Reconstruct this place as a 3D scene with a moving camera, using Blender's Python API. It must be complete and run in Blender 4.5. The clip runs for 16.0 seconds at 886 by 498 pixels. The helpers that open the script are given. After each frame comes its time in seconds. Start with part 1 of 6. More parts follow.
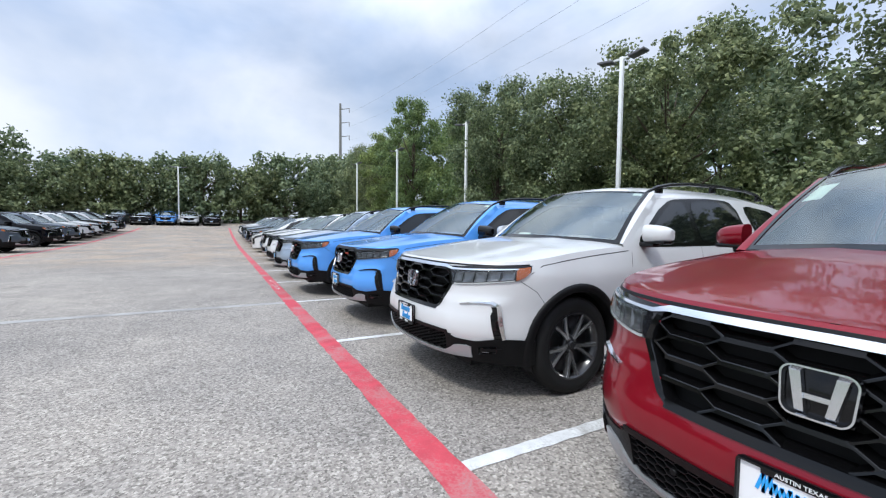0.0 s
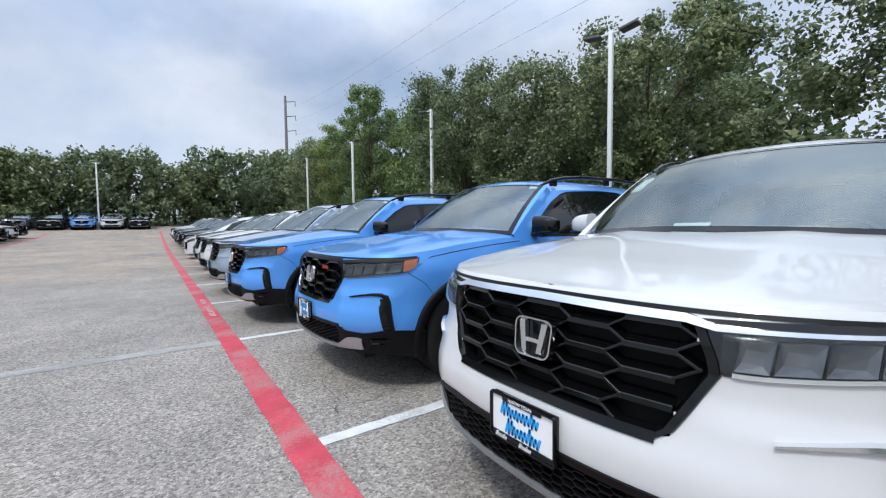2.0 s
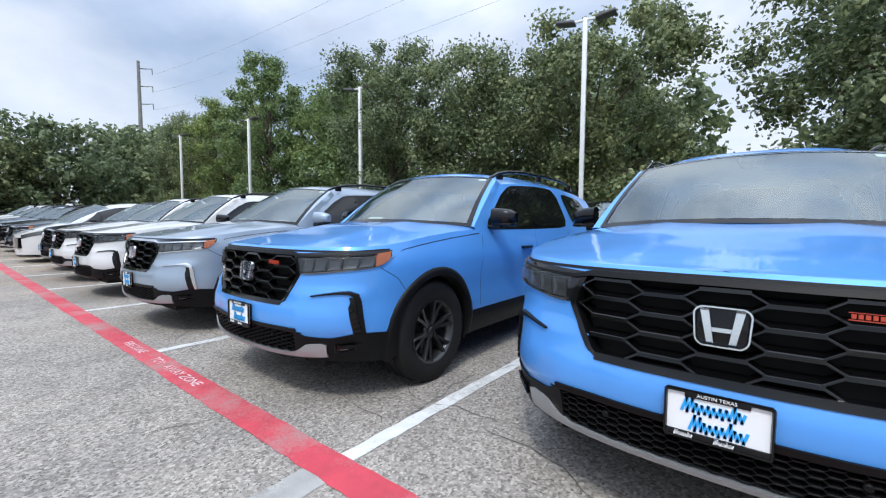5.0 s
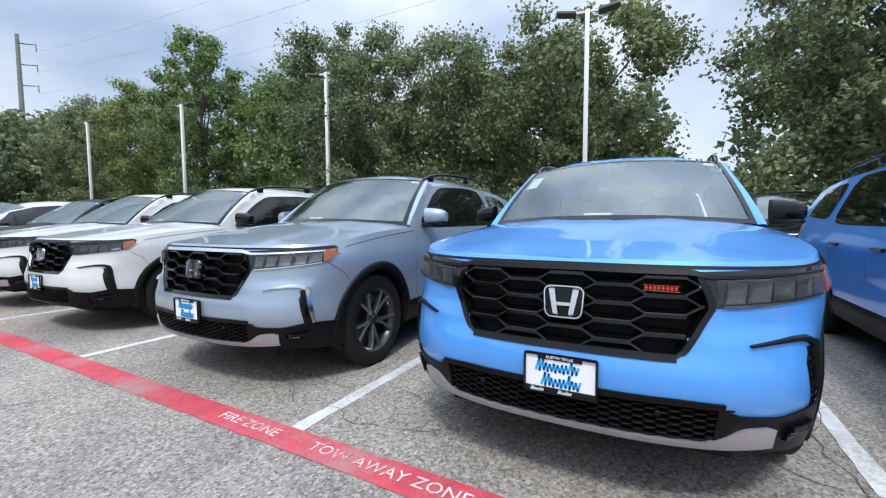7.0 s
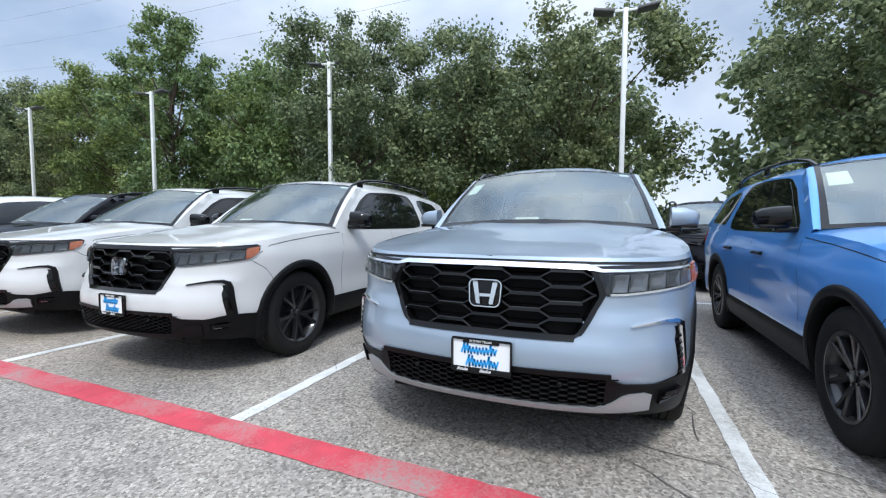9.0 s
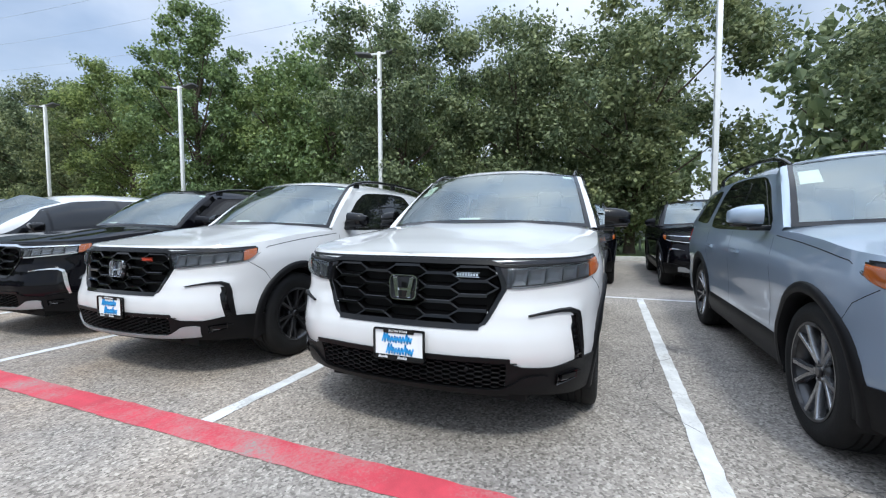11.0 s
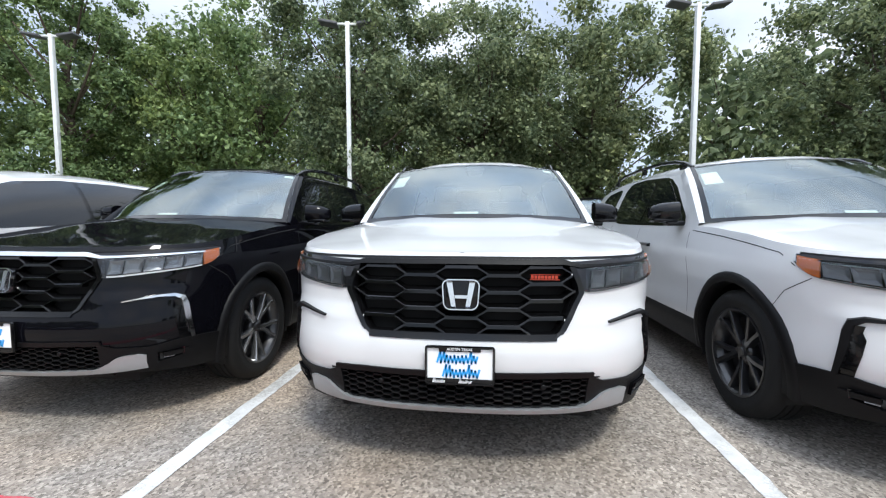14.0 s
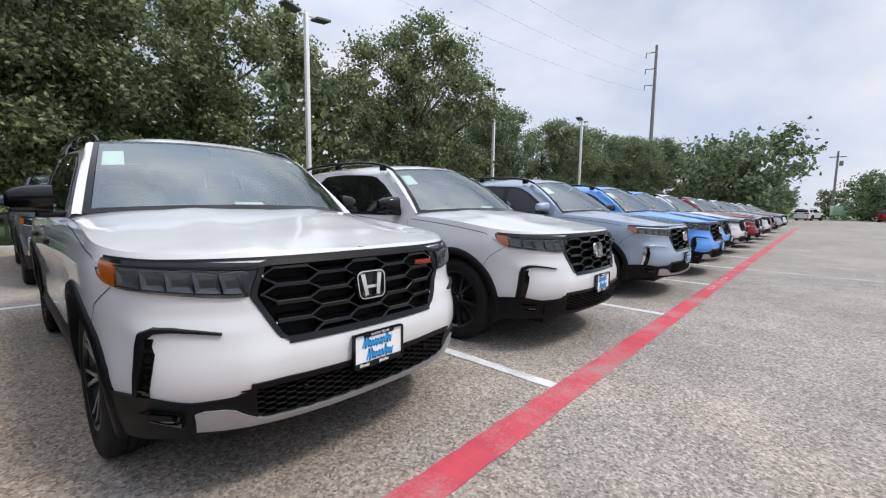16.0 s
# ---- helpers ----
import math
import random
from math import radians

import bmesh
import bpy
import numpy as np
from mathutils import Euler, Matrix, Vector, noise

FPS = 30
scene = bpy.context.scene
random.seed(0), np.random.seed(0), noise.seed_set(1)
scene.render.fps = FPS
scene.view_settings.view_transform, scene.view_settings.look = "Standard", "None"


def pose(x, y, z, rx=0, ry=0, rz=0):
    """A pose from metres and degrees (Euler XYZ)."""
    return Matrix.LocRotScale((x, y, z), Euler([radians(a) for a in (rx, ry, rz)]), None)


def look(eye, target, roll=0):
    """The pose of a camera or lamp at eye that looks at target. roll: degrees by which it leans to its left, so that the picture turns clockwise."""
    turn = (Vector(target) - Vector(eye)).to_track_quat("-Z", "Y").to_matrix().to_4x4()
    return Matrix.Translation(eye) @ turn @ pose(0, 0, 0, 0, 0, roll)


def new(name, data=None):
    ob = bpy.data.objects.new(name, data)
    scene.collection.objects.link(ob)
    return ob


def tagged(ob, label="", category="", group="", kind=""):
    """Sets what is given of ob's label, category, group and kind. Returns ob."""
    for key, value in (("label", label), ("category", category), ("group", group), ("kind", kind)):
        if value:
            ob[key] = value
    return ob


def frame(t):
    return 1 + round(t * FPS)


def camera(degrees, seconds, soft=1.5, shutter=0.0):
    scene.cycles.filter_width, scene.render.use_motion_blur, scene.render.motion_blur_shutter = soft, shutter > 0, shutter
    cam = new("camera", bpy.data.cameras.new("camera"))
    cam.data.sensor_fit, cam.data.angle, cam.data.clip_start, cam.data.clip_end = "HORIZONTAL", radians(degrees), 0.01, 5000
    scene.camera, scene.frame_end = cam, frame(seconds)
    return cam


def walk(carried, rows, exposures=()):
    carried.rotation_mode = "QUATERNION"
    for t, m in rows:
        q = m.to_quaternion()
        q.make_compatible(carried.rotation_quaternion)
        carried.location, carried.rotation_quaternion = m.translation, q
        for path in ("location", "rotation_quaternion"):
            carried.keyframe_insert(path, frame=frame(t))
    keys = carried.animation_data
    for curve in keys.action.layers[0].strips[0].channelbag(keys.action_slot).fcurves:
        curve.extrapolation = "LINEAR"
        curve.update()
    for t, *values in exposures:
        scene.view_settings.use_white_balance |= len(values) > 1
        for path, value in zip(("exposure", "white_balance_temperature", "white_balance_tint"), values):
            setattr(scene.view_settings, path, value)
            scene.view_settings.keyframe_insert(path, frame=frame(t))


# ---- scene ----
cam = camera(94.5, 16.0, soft=1.2)
PATH = [
    (0, (-1.15, -1.818, 1.279), (-0.191, -0.066, 1.181), 0.7),
    (0.5, (-1.06, -1.303, 1.261), (0.087, 0.333, 1.16), 0.2),
    (1, (-0.975, -0.745, 1.258), (0.179, 0.887, 1.163), 0.5),
    (1.5, (-0.826, -0.186, 1.25), (0.321, 1.45, 1.154), -0.0),
    (2, (-0.748, 0.434, 1.246), (0.405, 2.065, 1.137), -0.6),
    (2.5, (-0.761, 0.97, 1.245), (0.424, 2.577, 1.123), -0.8),
    (3, (-0.781, 1.568, 1.241), (0.45, 3.139, 1.115), -0.9),
    (5.5, (-1.403, 4.446, 1.185), (0.232, 5.59, 1.056), 0.4),
    (6, (-1.494, 5.083, 1.172), (0.191, 6.152, 1.038), 0.2),
    (6.5, (-1.605, 5.723, 1.171), (0.115, 6.735, 1.035), -0.2),
    (7, (-1.618, 6.371, 1.195), (0.136, 7.324, 1.064), -0.3),
    (7.5, (-1.68, 7.0, 1.205), (0.108, 7.887, 1.078), -0.3),
    (8, (-1.671, 7.603, 1.181), (0.146, 8.431, 1.06), -0.2),
    (8.5, (-1.724, 8.247, 1.185), (0.112, 9.033, 1.069), 0.0),
    (9, (-1.76, 8.872, 1.186), (0.085, 9.636, 1.072), 0.2),
    (9.5, (-1.829, 9.532, 1.2), (0.02, 10.285, 1.093), 0.4),
    (10, (-1.847, 10.151, 1.191), (0.005, 10.898, 1.079), 0.1),
    (12.5, (-1.471, 13.306, 1.186), (0.382, 14.053, 1.08), -0.5),
    (13, (-1.481, 13.849, 1.186), (0.396, 14.531, 1.072), -0.2),
    (13.5, (-1.45, 14.434, 1.196), (0.471, 14.978, 1.084), 0.3),
    (14, (-1.471, 14.933, 1.18), (0.512, 15.151, 1.046), -0.0),
    (14.5, (-1.375, 15.369, 1.186), (0.604, 15.127, 1.031), -0.6),
    (15, (-1.315, 15.754, 1.206), (0.533, 15.011, 1.03), -0.3),
    (15.5, (-1.23, 16.0, 1.218), (0.372, 14.819, 1.024), 0.3),
    (16, (-1.276, 16.27, 1.238), (0.066, 14.801, 1.034), 0.8),
]
walk(cam, [(t, look(eye, target, roll)) for t, eye, target, roll in PATH], exposures=((0.0, 0.42, 6050, 6), (1.2, 0.42, 6050, 6), (2.0, 0.24, 6050, 6), (3.0, 0.40, 6050, 6), (6.0, 0.45, 6050, 6), (10.0, 0.5, 6000, 4), (12.5, 0.55, 6000, 4), (13.3, 0.60, 6050, 4), (14.0, 0.70, 6200, 5), (14.6, 0.70, 6350, 7), (15.2, 0.53, 6450, 8), (16.0, 0.27, 6450, 9)))

# ---- world, sun, exposure ----
SUN_EL, SUN_AZ = radians(55), radians(246)
world = bpy.data.worlds.new("sky_world")
scene.world = world
world.use_nodes = True
wn, wl = world.node_tree.nodes, world.node_tree.links
wn.clear()
w_out = wn.new("ShaderNodeOutputWorld")
w_bg = wn.new("ShaderNodeBackground")
w_bg.inputs[1].default_value = 1.0
w_sky = wn.new("ShaderNodeTexSky")
w_sky.sky_type = "NISHITA"
w_sky.sun_disc = False
w_sky.sun_elevation = SUN_EL
w_sky.sun_rotation = SUN_AZ
w_sky.air_density, w_sky.dust_density = 1.0, 1.5
w_dim = wn.new("ShaderNodeVectorMath")
w_dim.operation = "SCALE"
w_dim.inputs[3].default_value = 0.1
wl.new(w_sky.outputs[0], w_dim.inputs[0])
w_tc = wn.new("ShaderNodeTexCoord")
w_map = wn.new("ShaderNodeMapping")
w_map.inputs["Scale"].default_value = (1.0, 1.0, 1.7)
w_map.inputs["Location"].default_value = (0.35, 0.1, 0.2)
wl.new(w_tc.outputs["Generated"], w_map.inputs[0])
w_n1 = wn.new("ShaderNodeTexNoise")
w_n1.inputs["Scale"].default_value = 1.7
w_n1.inputs["Detail"].default_value = 6
w_n1.inputs["Roughness"].default_value = 0.52
w_n1.inputs["Distortion"].default_value = 0.4
wl.new(w_map.outputs[0], w_n1.inputs[0])
w_cover = wn.new("ShaderNodeValToRGB")
w_cover.color_ramp.elements[0].position = 0.30
w_cover.color_ramp.elements[0].color = (0.42, 0.42, 0.42, 1)
w_cover.color_ramp.elements[1].position = 0.58
w_cover.color_ramp.elements[1].color = (0.97, 0.97, 0.97, 1)
wl.new(w_n1.outputs[0], w_cover.inputs[0])
w_n2 = wn.new("ShaderNodeTexNoise")
w_n2.inputs["Scale"].default_value = 3.1
w_n2.inputs["Detail"].default_value = 5
wl.new(w_map.outputs[0], w_n2.inputs[0])
w_cloud = wn.new("ShaderNodeValToRGB")
w_cloud.color_ramp.elements[0].position = 0.32
w_cloud.color_ramp.elements[0].color = (0.56, 0.64, 0.83, 1)
w_cloud.color_ramp.elements[1].position = 0.68
w_cloud.color_ramp.elements[1].color = (0.86, 0.86, 0.93, 1)
wl.new(w_n2.outputs[0], w_cloud.inputs[0])
w_mix = wn.new("ShaderNodeMix")
w_mix.data_type = "RGBA"
wl.new(w_cover.outputs[0], w_mix.inputs["Factor"])
wl.new(w_dim.outputs[0], w_mix.inputs["A"])
wl.new(w_cloud.outputs[0], w_mix.inputs["B"])
# an overcast sky grows brighter towards the zenith
w_sep = wn.new("ShaderNodeSeparateXYZ")
wl.new(w_tc.outputs["Generated"], w_sep.inputs[0])
w_up = wn.new("ShaderNodeMapRange")
w_up.interpolation_type = "SMOOTHSTEP"
w_up.inputs["From Min"].default_value, w_up.inputs["From Max"].default_value = 0.30, 1.0
w_up.inputs["To Min"].default_value, w_up.inputs["To Max"].default_value = 0.86, 2.1
wl.new(w_sep.outputs["Z"], w_up.inputs[0])
w_lift = wn.new("ShaderNodeVectorMath")
w_lift.operation = "SCALE"
wl.new(w_mix.outputs["Result"], w_lift.inputs[0])
wl.new(w_up.outputs[0], w_lift.inputs[3])
wl.new(w_lift.outputs[0], w_bg.inputs[0])
wl.new(w_bg.outputs[0], w_out.inputs[0])

sun = new("sun", bpy.data.lights.new("sun", "SUN"))
sun.data.energy, sun.data.angle, sun.data.color = 1.7, radians(9), (1.0, 0.95, 0.87)
sun.matrix_world = look((math.sin(SUN_AZ) * math.cos(SUN_EL) * 60, math.cos(SUN_AZ) * math.cos(SUN_EL) * 60, math.sin(SUN_EL) * 60), (0, 0, 0))

# ---- materials ----


def material(name, color, rough=0.5, metal=0.0, coat=0.0, spec=0.5, vary=0.0, scale=8.0, bump=0.0, bump_scale=60.0, dirt=0.0, per_object=0.0):
    m = bpy.data.materials.new(name)
    m.use_nodes = True
    nt = m.node_tree
    b = nt.nodes["Principled BSDF"]
    b.inputs["Base Color"].default_value = (*color, 1)
    b.inputs["Roughness"].default_value = rough
    b.inputs["Metallic"].default_value = metal
    b.inputs["Coat Weight"].default_value = coat
    b.inputs["Coat Roughness"].default_value = 0.04
    b.inputs["Specular IOR Level"].default_value = spec
    tc = nt.nodes.new("ShaderNodeTexCoord")
    if vary:
        n = nt.nodes.new("ShaderNodeTexNoise")
        n.inputs["Scale"].default_value = scale
        n.inputs["Detail"].default_value = 6
        nt.links.new(tc.outputs["Object"], n.inputs[0])
        r = nt.nodes.new("ShaderNodeMapRange")
        r.inputs["From Min"].default_value, r.inputs["From Max"].default_value = 0.25, 0.75
        r.inputs["To Min"].default_value, r.inputs["To Max"].default_value = 1 - vary, 1 + vary
        nt.links.new(n.outputs[0], r.inputs[0])
        value = r.outputs[0]
        if per_object:
            oi = nt.nodes.new("ShaderNodeObjectInfo")
            r2 = nt.nodes.new("ShaderNodeMapRange")
            r2.inputs["To Min"].default_value, r2.inputs["To Max"].default_value = 1 - per_object, 1 + per_object
            nt.links.new(oi.outputs["Random"], r2.inputs[0])
            mu = nt.nodes.new("ShaderNodeMath")
            mu.operation = "MULTIPLY"
            nt.links.new(value, mu.inputs[0])
            nt.links.new(r2.outputs[0], mu.inputs[1])
            value = mu.outputs[0]
        s = nt.nodes.new("ShaderNodeVectorMath")
        s.operation = "SCALE"
        s.inputs[0].default_value = color
        nt.links.new(value, s.inputs[3])
        nt.links.new(s.outputs[0], b.inputs["Base Color"])
    if bump:
        n = nt.nodes.new("ShaderNodeTexNoise")
        n.inputs["Scale"].default_value = bump_scale
        n.inputs["Detail"].default_value = 4
        nt.links.new(tc.outputs["Object"], n.inputs[0])
        bp = nt.nodes.new("ShaderNodeBump")
        bp.inputs["Strength"].default_value = bump
        bp.inputs["Distance"].default_value = 0.01
        nt.links.new(n.outputs[0], bp.inputs["Height"])
        nt.links.new(bp.outputs[0], b.inputs["Normal"])
    return m


def paint(name, color, metal=0.0, rough=0.35, coat=1.0, spec=0.2):
    return material(name, color, rough=rough, metal=metal, coat=coat, spec=spec, vary=0.03, scale=3.0, bump=0.012, bump_scale=9.0)


PAINT = {
    "white": paint("white_pearl_paint", (0.60, 0.60, 0.60)),
    "blue": paint("light_blue_paint", (0.095, 0.31, 0.76), 0.2, 0.4),
    "grey": paint("blue_grey_metallic_paint", (0.31, 0.375, 0.46), 0.4, 0.35),
    "steel": paint("dark_steel_paint", (0.075, 0.09, 0.115), 0.4, 0.3, 0.7),
    "black": paint("black_paint", (0.003, 0.003, 0.0045), 0.0, 0.12, 0.45, 0.0),
    "red": paint("deep_red_paint", (0.20, 0.003, 0.012), 0.25, 0.3, 0.8, 0.1),
    "silver": paint("silver_paint", (0.42, 0.43, 0.45), 0.6),
}
PLASTIC = material("black_grained_plastic", (0.005, 0.005, 0.0055), rough=0.45, spec=0.16, vary=0.15, scale=20, bump=0.12, bump_scale=220)
GLOSS_BLACK = material("gloss_black_trim", (0.004, 0.004, 0.0045), rough=0.12, spec=0.3, coat=0.15, vary=0.1)
GRILLE_BLACK = material("satin_black_grille", (0.003, 0.003, 0.0033), rough=0.12, spec=0.36, coat=0.10, vary=0.1)
DEEP_BLACK = material("deep_black_void", (0.004, 0.004, 0.004), rough=0.9)
CHROME = material("bright_chrome", (0.78, 0.79, 0.81), rough=0.14, metal=1.0, vary=0.02)
SATIN = material("satin_silver_skid", (0.36, 0.37, 0.38), rough=0.38, metal=0.5, vary=0.06, scale=15)
RUBBER = material("tyre_rubber", (0.010, 0.010, 0.010), rough=0.7, spec=0.25, vary=0.2, scale=12, bump=0.2, bump_scale=90)
RIM_DARK = material("dark_rim_paint", (0.020, 0.020, 0.022), rough=0.28, metal=0.3, coat=0.4, vary=0.1)
RIM_CUT = material("machined_rim_face", (0.34, 0.345, 0.355), rough=0.25, metal=0.9, vary=0.05)
LAMP_DARK = material("smoked_lamp_housing", (0.010, 0.010, 0.012), rough=0.08, spec=0.3, coat=0.4, vary=0.1)
LAMP_CLEAR = material("clear_lamp_reflector", (0.15, 0.155, 0.165), rough=0.13, metal=0.6, coat=0.3, vary=0.3, scale=30)
LAMP_WHITE = material("white_light_guide", (0.62, 0.64, 0.66), rough=0.25, coat=1.0, vary=0.04)
AMBER = material("amber_reflector", (0.36, 0.085, 0.009), rough=0.15, coat=1.0, vary=0.15, scale=40)
LED_SMOKED = material("smoked_projector", (0.065, 0.068, 0.075), rough=0.14, metal=0.3, coat=0.3, vary=0.2, scale=60)
TAIL_RED = material("tail_lamp_red", (0.35, 0.008, 0.01), rough=0.12, coat=1.0, vary=0.1)
BADGE_RED = material("orange_red_badge", (0.38, 0.04, 0.015), rough=0.4, vary=0.05)
PLATE_WHITE = material("white_plate", (0.80, 0.81, 0.82), rough=0.35, vary=0.02)
INK_BLUE = material("blue_plate_ink", (0.035, 0.34, 0.78), rough=0.4, vary=0.04)
STICKER = material("white_paper_sticker", (0.72, 0.80, 0.76), rough=0.6, vary=0.05, scale=25)
CABIN = material("dark_cabin_trim", (0.035, 0.035, 0.037), rough=0.7, vary=0.15)
SEAT = material("grey_seat_cloth", (0.10, 0.10, 0.105), rough=0.8, vary=0.15)
POLE = material("white_painted_steel", (0.72, 0.73, 0.72), rough=0.4, vary=0.06, scale=3)
LAMP_HEAD = material("dark_lamp_head", (0.10, 0.10, 0.105), rough=0.5, vary=0.1)
CONCRETE = material("pole_base_concrete", (0.42, 0.41, 0.38), rough=0.85, vary=0.18, scale=6, bump=0.3, bump_scale=40)
GALVANISED = material("galvanised_steel", (0.50, 0.51, 0.51), rough=0.45, metal=0.4, vary=0.12, scale=4)
WIRE = material("power_wire", (0.46, 0.48, 0.53), rough=0.6, vary=0.05)
PYLON = material("weathered_pylon_steel", (0.20, 0.19, 0.18), rough=0.7, vary=0.15, scale=2)
BARK = material("grey_brown_bark", (0.10, 0.075, 0.055), rough=0.9, vary=0.35, scale=9, bump=0.6, bump_scale=25)


def glass(name, tint, see, rough=0.03):
    m = bpy.data.materials.new(name)
    m.use_nodes = True
    nt = m.node_tree
    nt.nodes.clear()
    out = nt.nodes.new("ShaderNodeOutputMaterial")
    tr = nt.nodes.new("ShaderNodeBsdfTransparent")
    tr.inputs[0].default_value = (*tint, 1)
    gl = nt.nodes.new("ShaderNodeBsdfGlossy")
    gl.inputs["Color"].default_value = (0.90, 0.98, 0.96, 1)
    gl.inputs["Roughness"].default_value = rough
    fr = nt.nodes.new("ShaderNodeFresnel")
    fr.inputs[0].default_value = see
    mx = nt.nodes.new("ShaderNodeMixShader")
    nt.links.new(fr.outputs[0], mx.inputs[0])
    nt.links.new(tr.outputs[0], mx.inputs[1])
    nt.links.new(gl.outputs[0], mx.inputs[2])
    nt.links.new(mx.outputs[0], out.inputs[0])
    return m


SHIELD = glass("windshield_glass", (0.66, 0.72, 0.71), 2.7)
LENS = glass("clear_lamp_lens", (0.93, 0.94, 0.95), 1.36)
PRIVACY = material("dark_privacy_glass", (0.004, 0.005, 0.006), rough=0.03, spec=0.4, coat=0.35, vary=0.1)


def ground_nodes(m):
    nt = m.node_tree
    b = nt.nodes["Principled BSDF"]
    geo = nt.nodes.new("ShaderNodeNewGeometry")
    return nt, b, geo.outputs["Position"]


def noise_at(nt, where, scale, detail=4, rough=0.55):
    n = nt.nodes.new("ShaderNodeTexNoise")
    n.inputs["Scale"].default_value = scale
    n.inputs["Detail"].default_value = detail
    n.inputs["Roughness"].default_value = rough
    nt.links.new(where, n.inputs[0])
    return n.outputs[0]


def ramp(nt, value, stops):
    r = nt.nodes.new("ShaderNodeValToRGB")
    e = r.color_ramp.elements
    while len(e) < len(stops):
        e.new(0.5)
    for el, (p, c) in zip(e, stops):
        el.position, el.color = p, (*c, 1)
    nt.links.new(value, r.inputs[0])
    return r.outputs[0]


def blend(nt, mode, a, b, fac):
    mx = nt.nodes.new("ShaderNodeMix")
    mx.data_type, mx.blend_type = "RGBA", mode
    for key, v in (("Factor", fac), ("A", a), ("B", b)):
        if isinstance(v, (int, float)):
            mx.inputs[key].default_value = v
        elif isinstance(v, tuple):
            mx.inputs[key].default_value = (*v, 1)
        else:
            nt.links.new(v, mx.inputs[key])
    return mx.outputs["Result"]


def asphalt_material():
    m = bpy.data.materials.new("worn_aggregate_asphalt")
    m.use_nodes = True
    nt, b, pos = ground_nodes(m)
    vor = nt.nodes.new("ShaderNodeTexVoronoi")
    vor.inputs["Scale"].default_value = 76
    nt.links.new(pos, vor.inputs["Vector"])
    sep = nt.nodes.new("ShaderNodeSeparateColor")
    nt.links.new(vor.outputs["Color"], sep.inputs[0])
    stones = ramp(nt, sep.outputs[0], [(0.0, (0.150, 0.137, 0.124)), (0.3, (0.268, 0.249, 0.227)), (0.75, (0.358, 0.333, 0.303)), (1.0, (0.49, 0.46, 0.42))])
    patches = ramp(nt, noise_at(nt, pos, 0.35, 5), [(0.30, (0.74, 0.73, 0.73)), (0.70, (1.10, 1.07, 1.03))])
    c = blend(nt, "MULTIPLY", stones, patches, 1.0)
    mid = ramp(nt, noise_at(nt, pos, 2.3, 6, 0.65), [(0.25, (0.80, 0.80, 0.81)), (0.75, (1.15, 1.14, 1.12))])
    c = blend(nt, "MULTIPLY", c, mid, 1.0)
    fine = ramp(nt, noise_at(nt, pos, 28, 3, 0.7), [(0.3, (0.80, 0.80, 0.80)), (0.7, (1.14, 1.14, 1.14))])
    c = blend(nt, "MULTIPLY", c, fine, 1.0)
    sep_at = nt.nodes.new("ShaderNodeSeparateXYZ")
    nt.links.new(pos, sep_at.inputs[0])
    reach = nt.nodes.new("ShaderNodeMapRange")
    reach.interpolation_type = "SMOOTHSTEP"
    reach.inputs["From Min"].default_value, reach.inputs["From Max"].default_value = 11.5, 16.5
    nt.links.new(sep_at.outputs["Y"], reach.inputs[0])
    # uneven patches of a tan tint, fading in with y
    tan_patches = ramp(nt, noise_at(nt, pos, 0.7, 5, 0.6), [(0.36, (0, 0, 0)), (0.62, (1, 1, 1))])
    tan_patches = blend(nt, "MULTIPLY", tan_patches, reach.outputs[0], 1.0)
    c = blend(nt, "MULTIPLY", c, (1.12, 1.0, 0.88), tan_patches)
    oil = ramp(nt, noise_at(nt, pos, 0.9, 3), [(0.66, (0, 0, 0)), (0.76, (1, 1, 1))])
    c = blend(nt, "MULTIPLY", c, (0.74, 0.73, 0.73), oil)
    nt.links.new(c, b.inputs["Base Color"])
    b.inputs["Roughness"].default_value = 0.88
    b.inputs["Specular IOR Level"].default_value = 0.3
    bp = nt.nodes.new("ShaderNodeBump")
    bp.inputs["Strength"].default_value = 0.3
    bp.inputs["Distance"].default_value = 0.006
    nt.links.new(vor.outputs["Distance"], bp.inputs["Height"])
    nt.links.new(bp.outputs[0], b.inputs["Normal"])
    return m


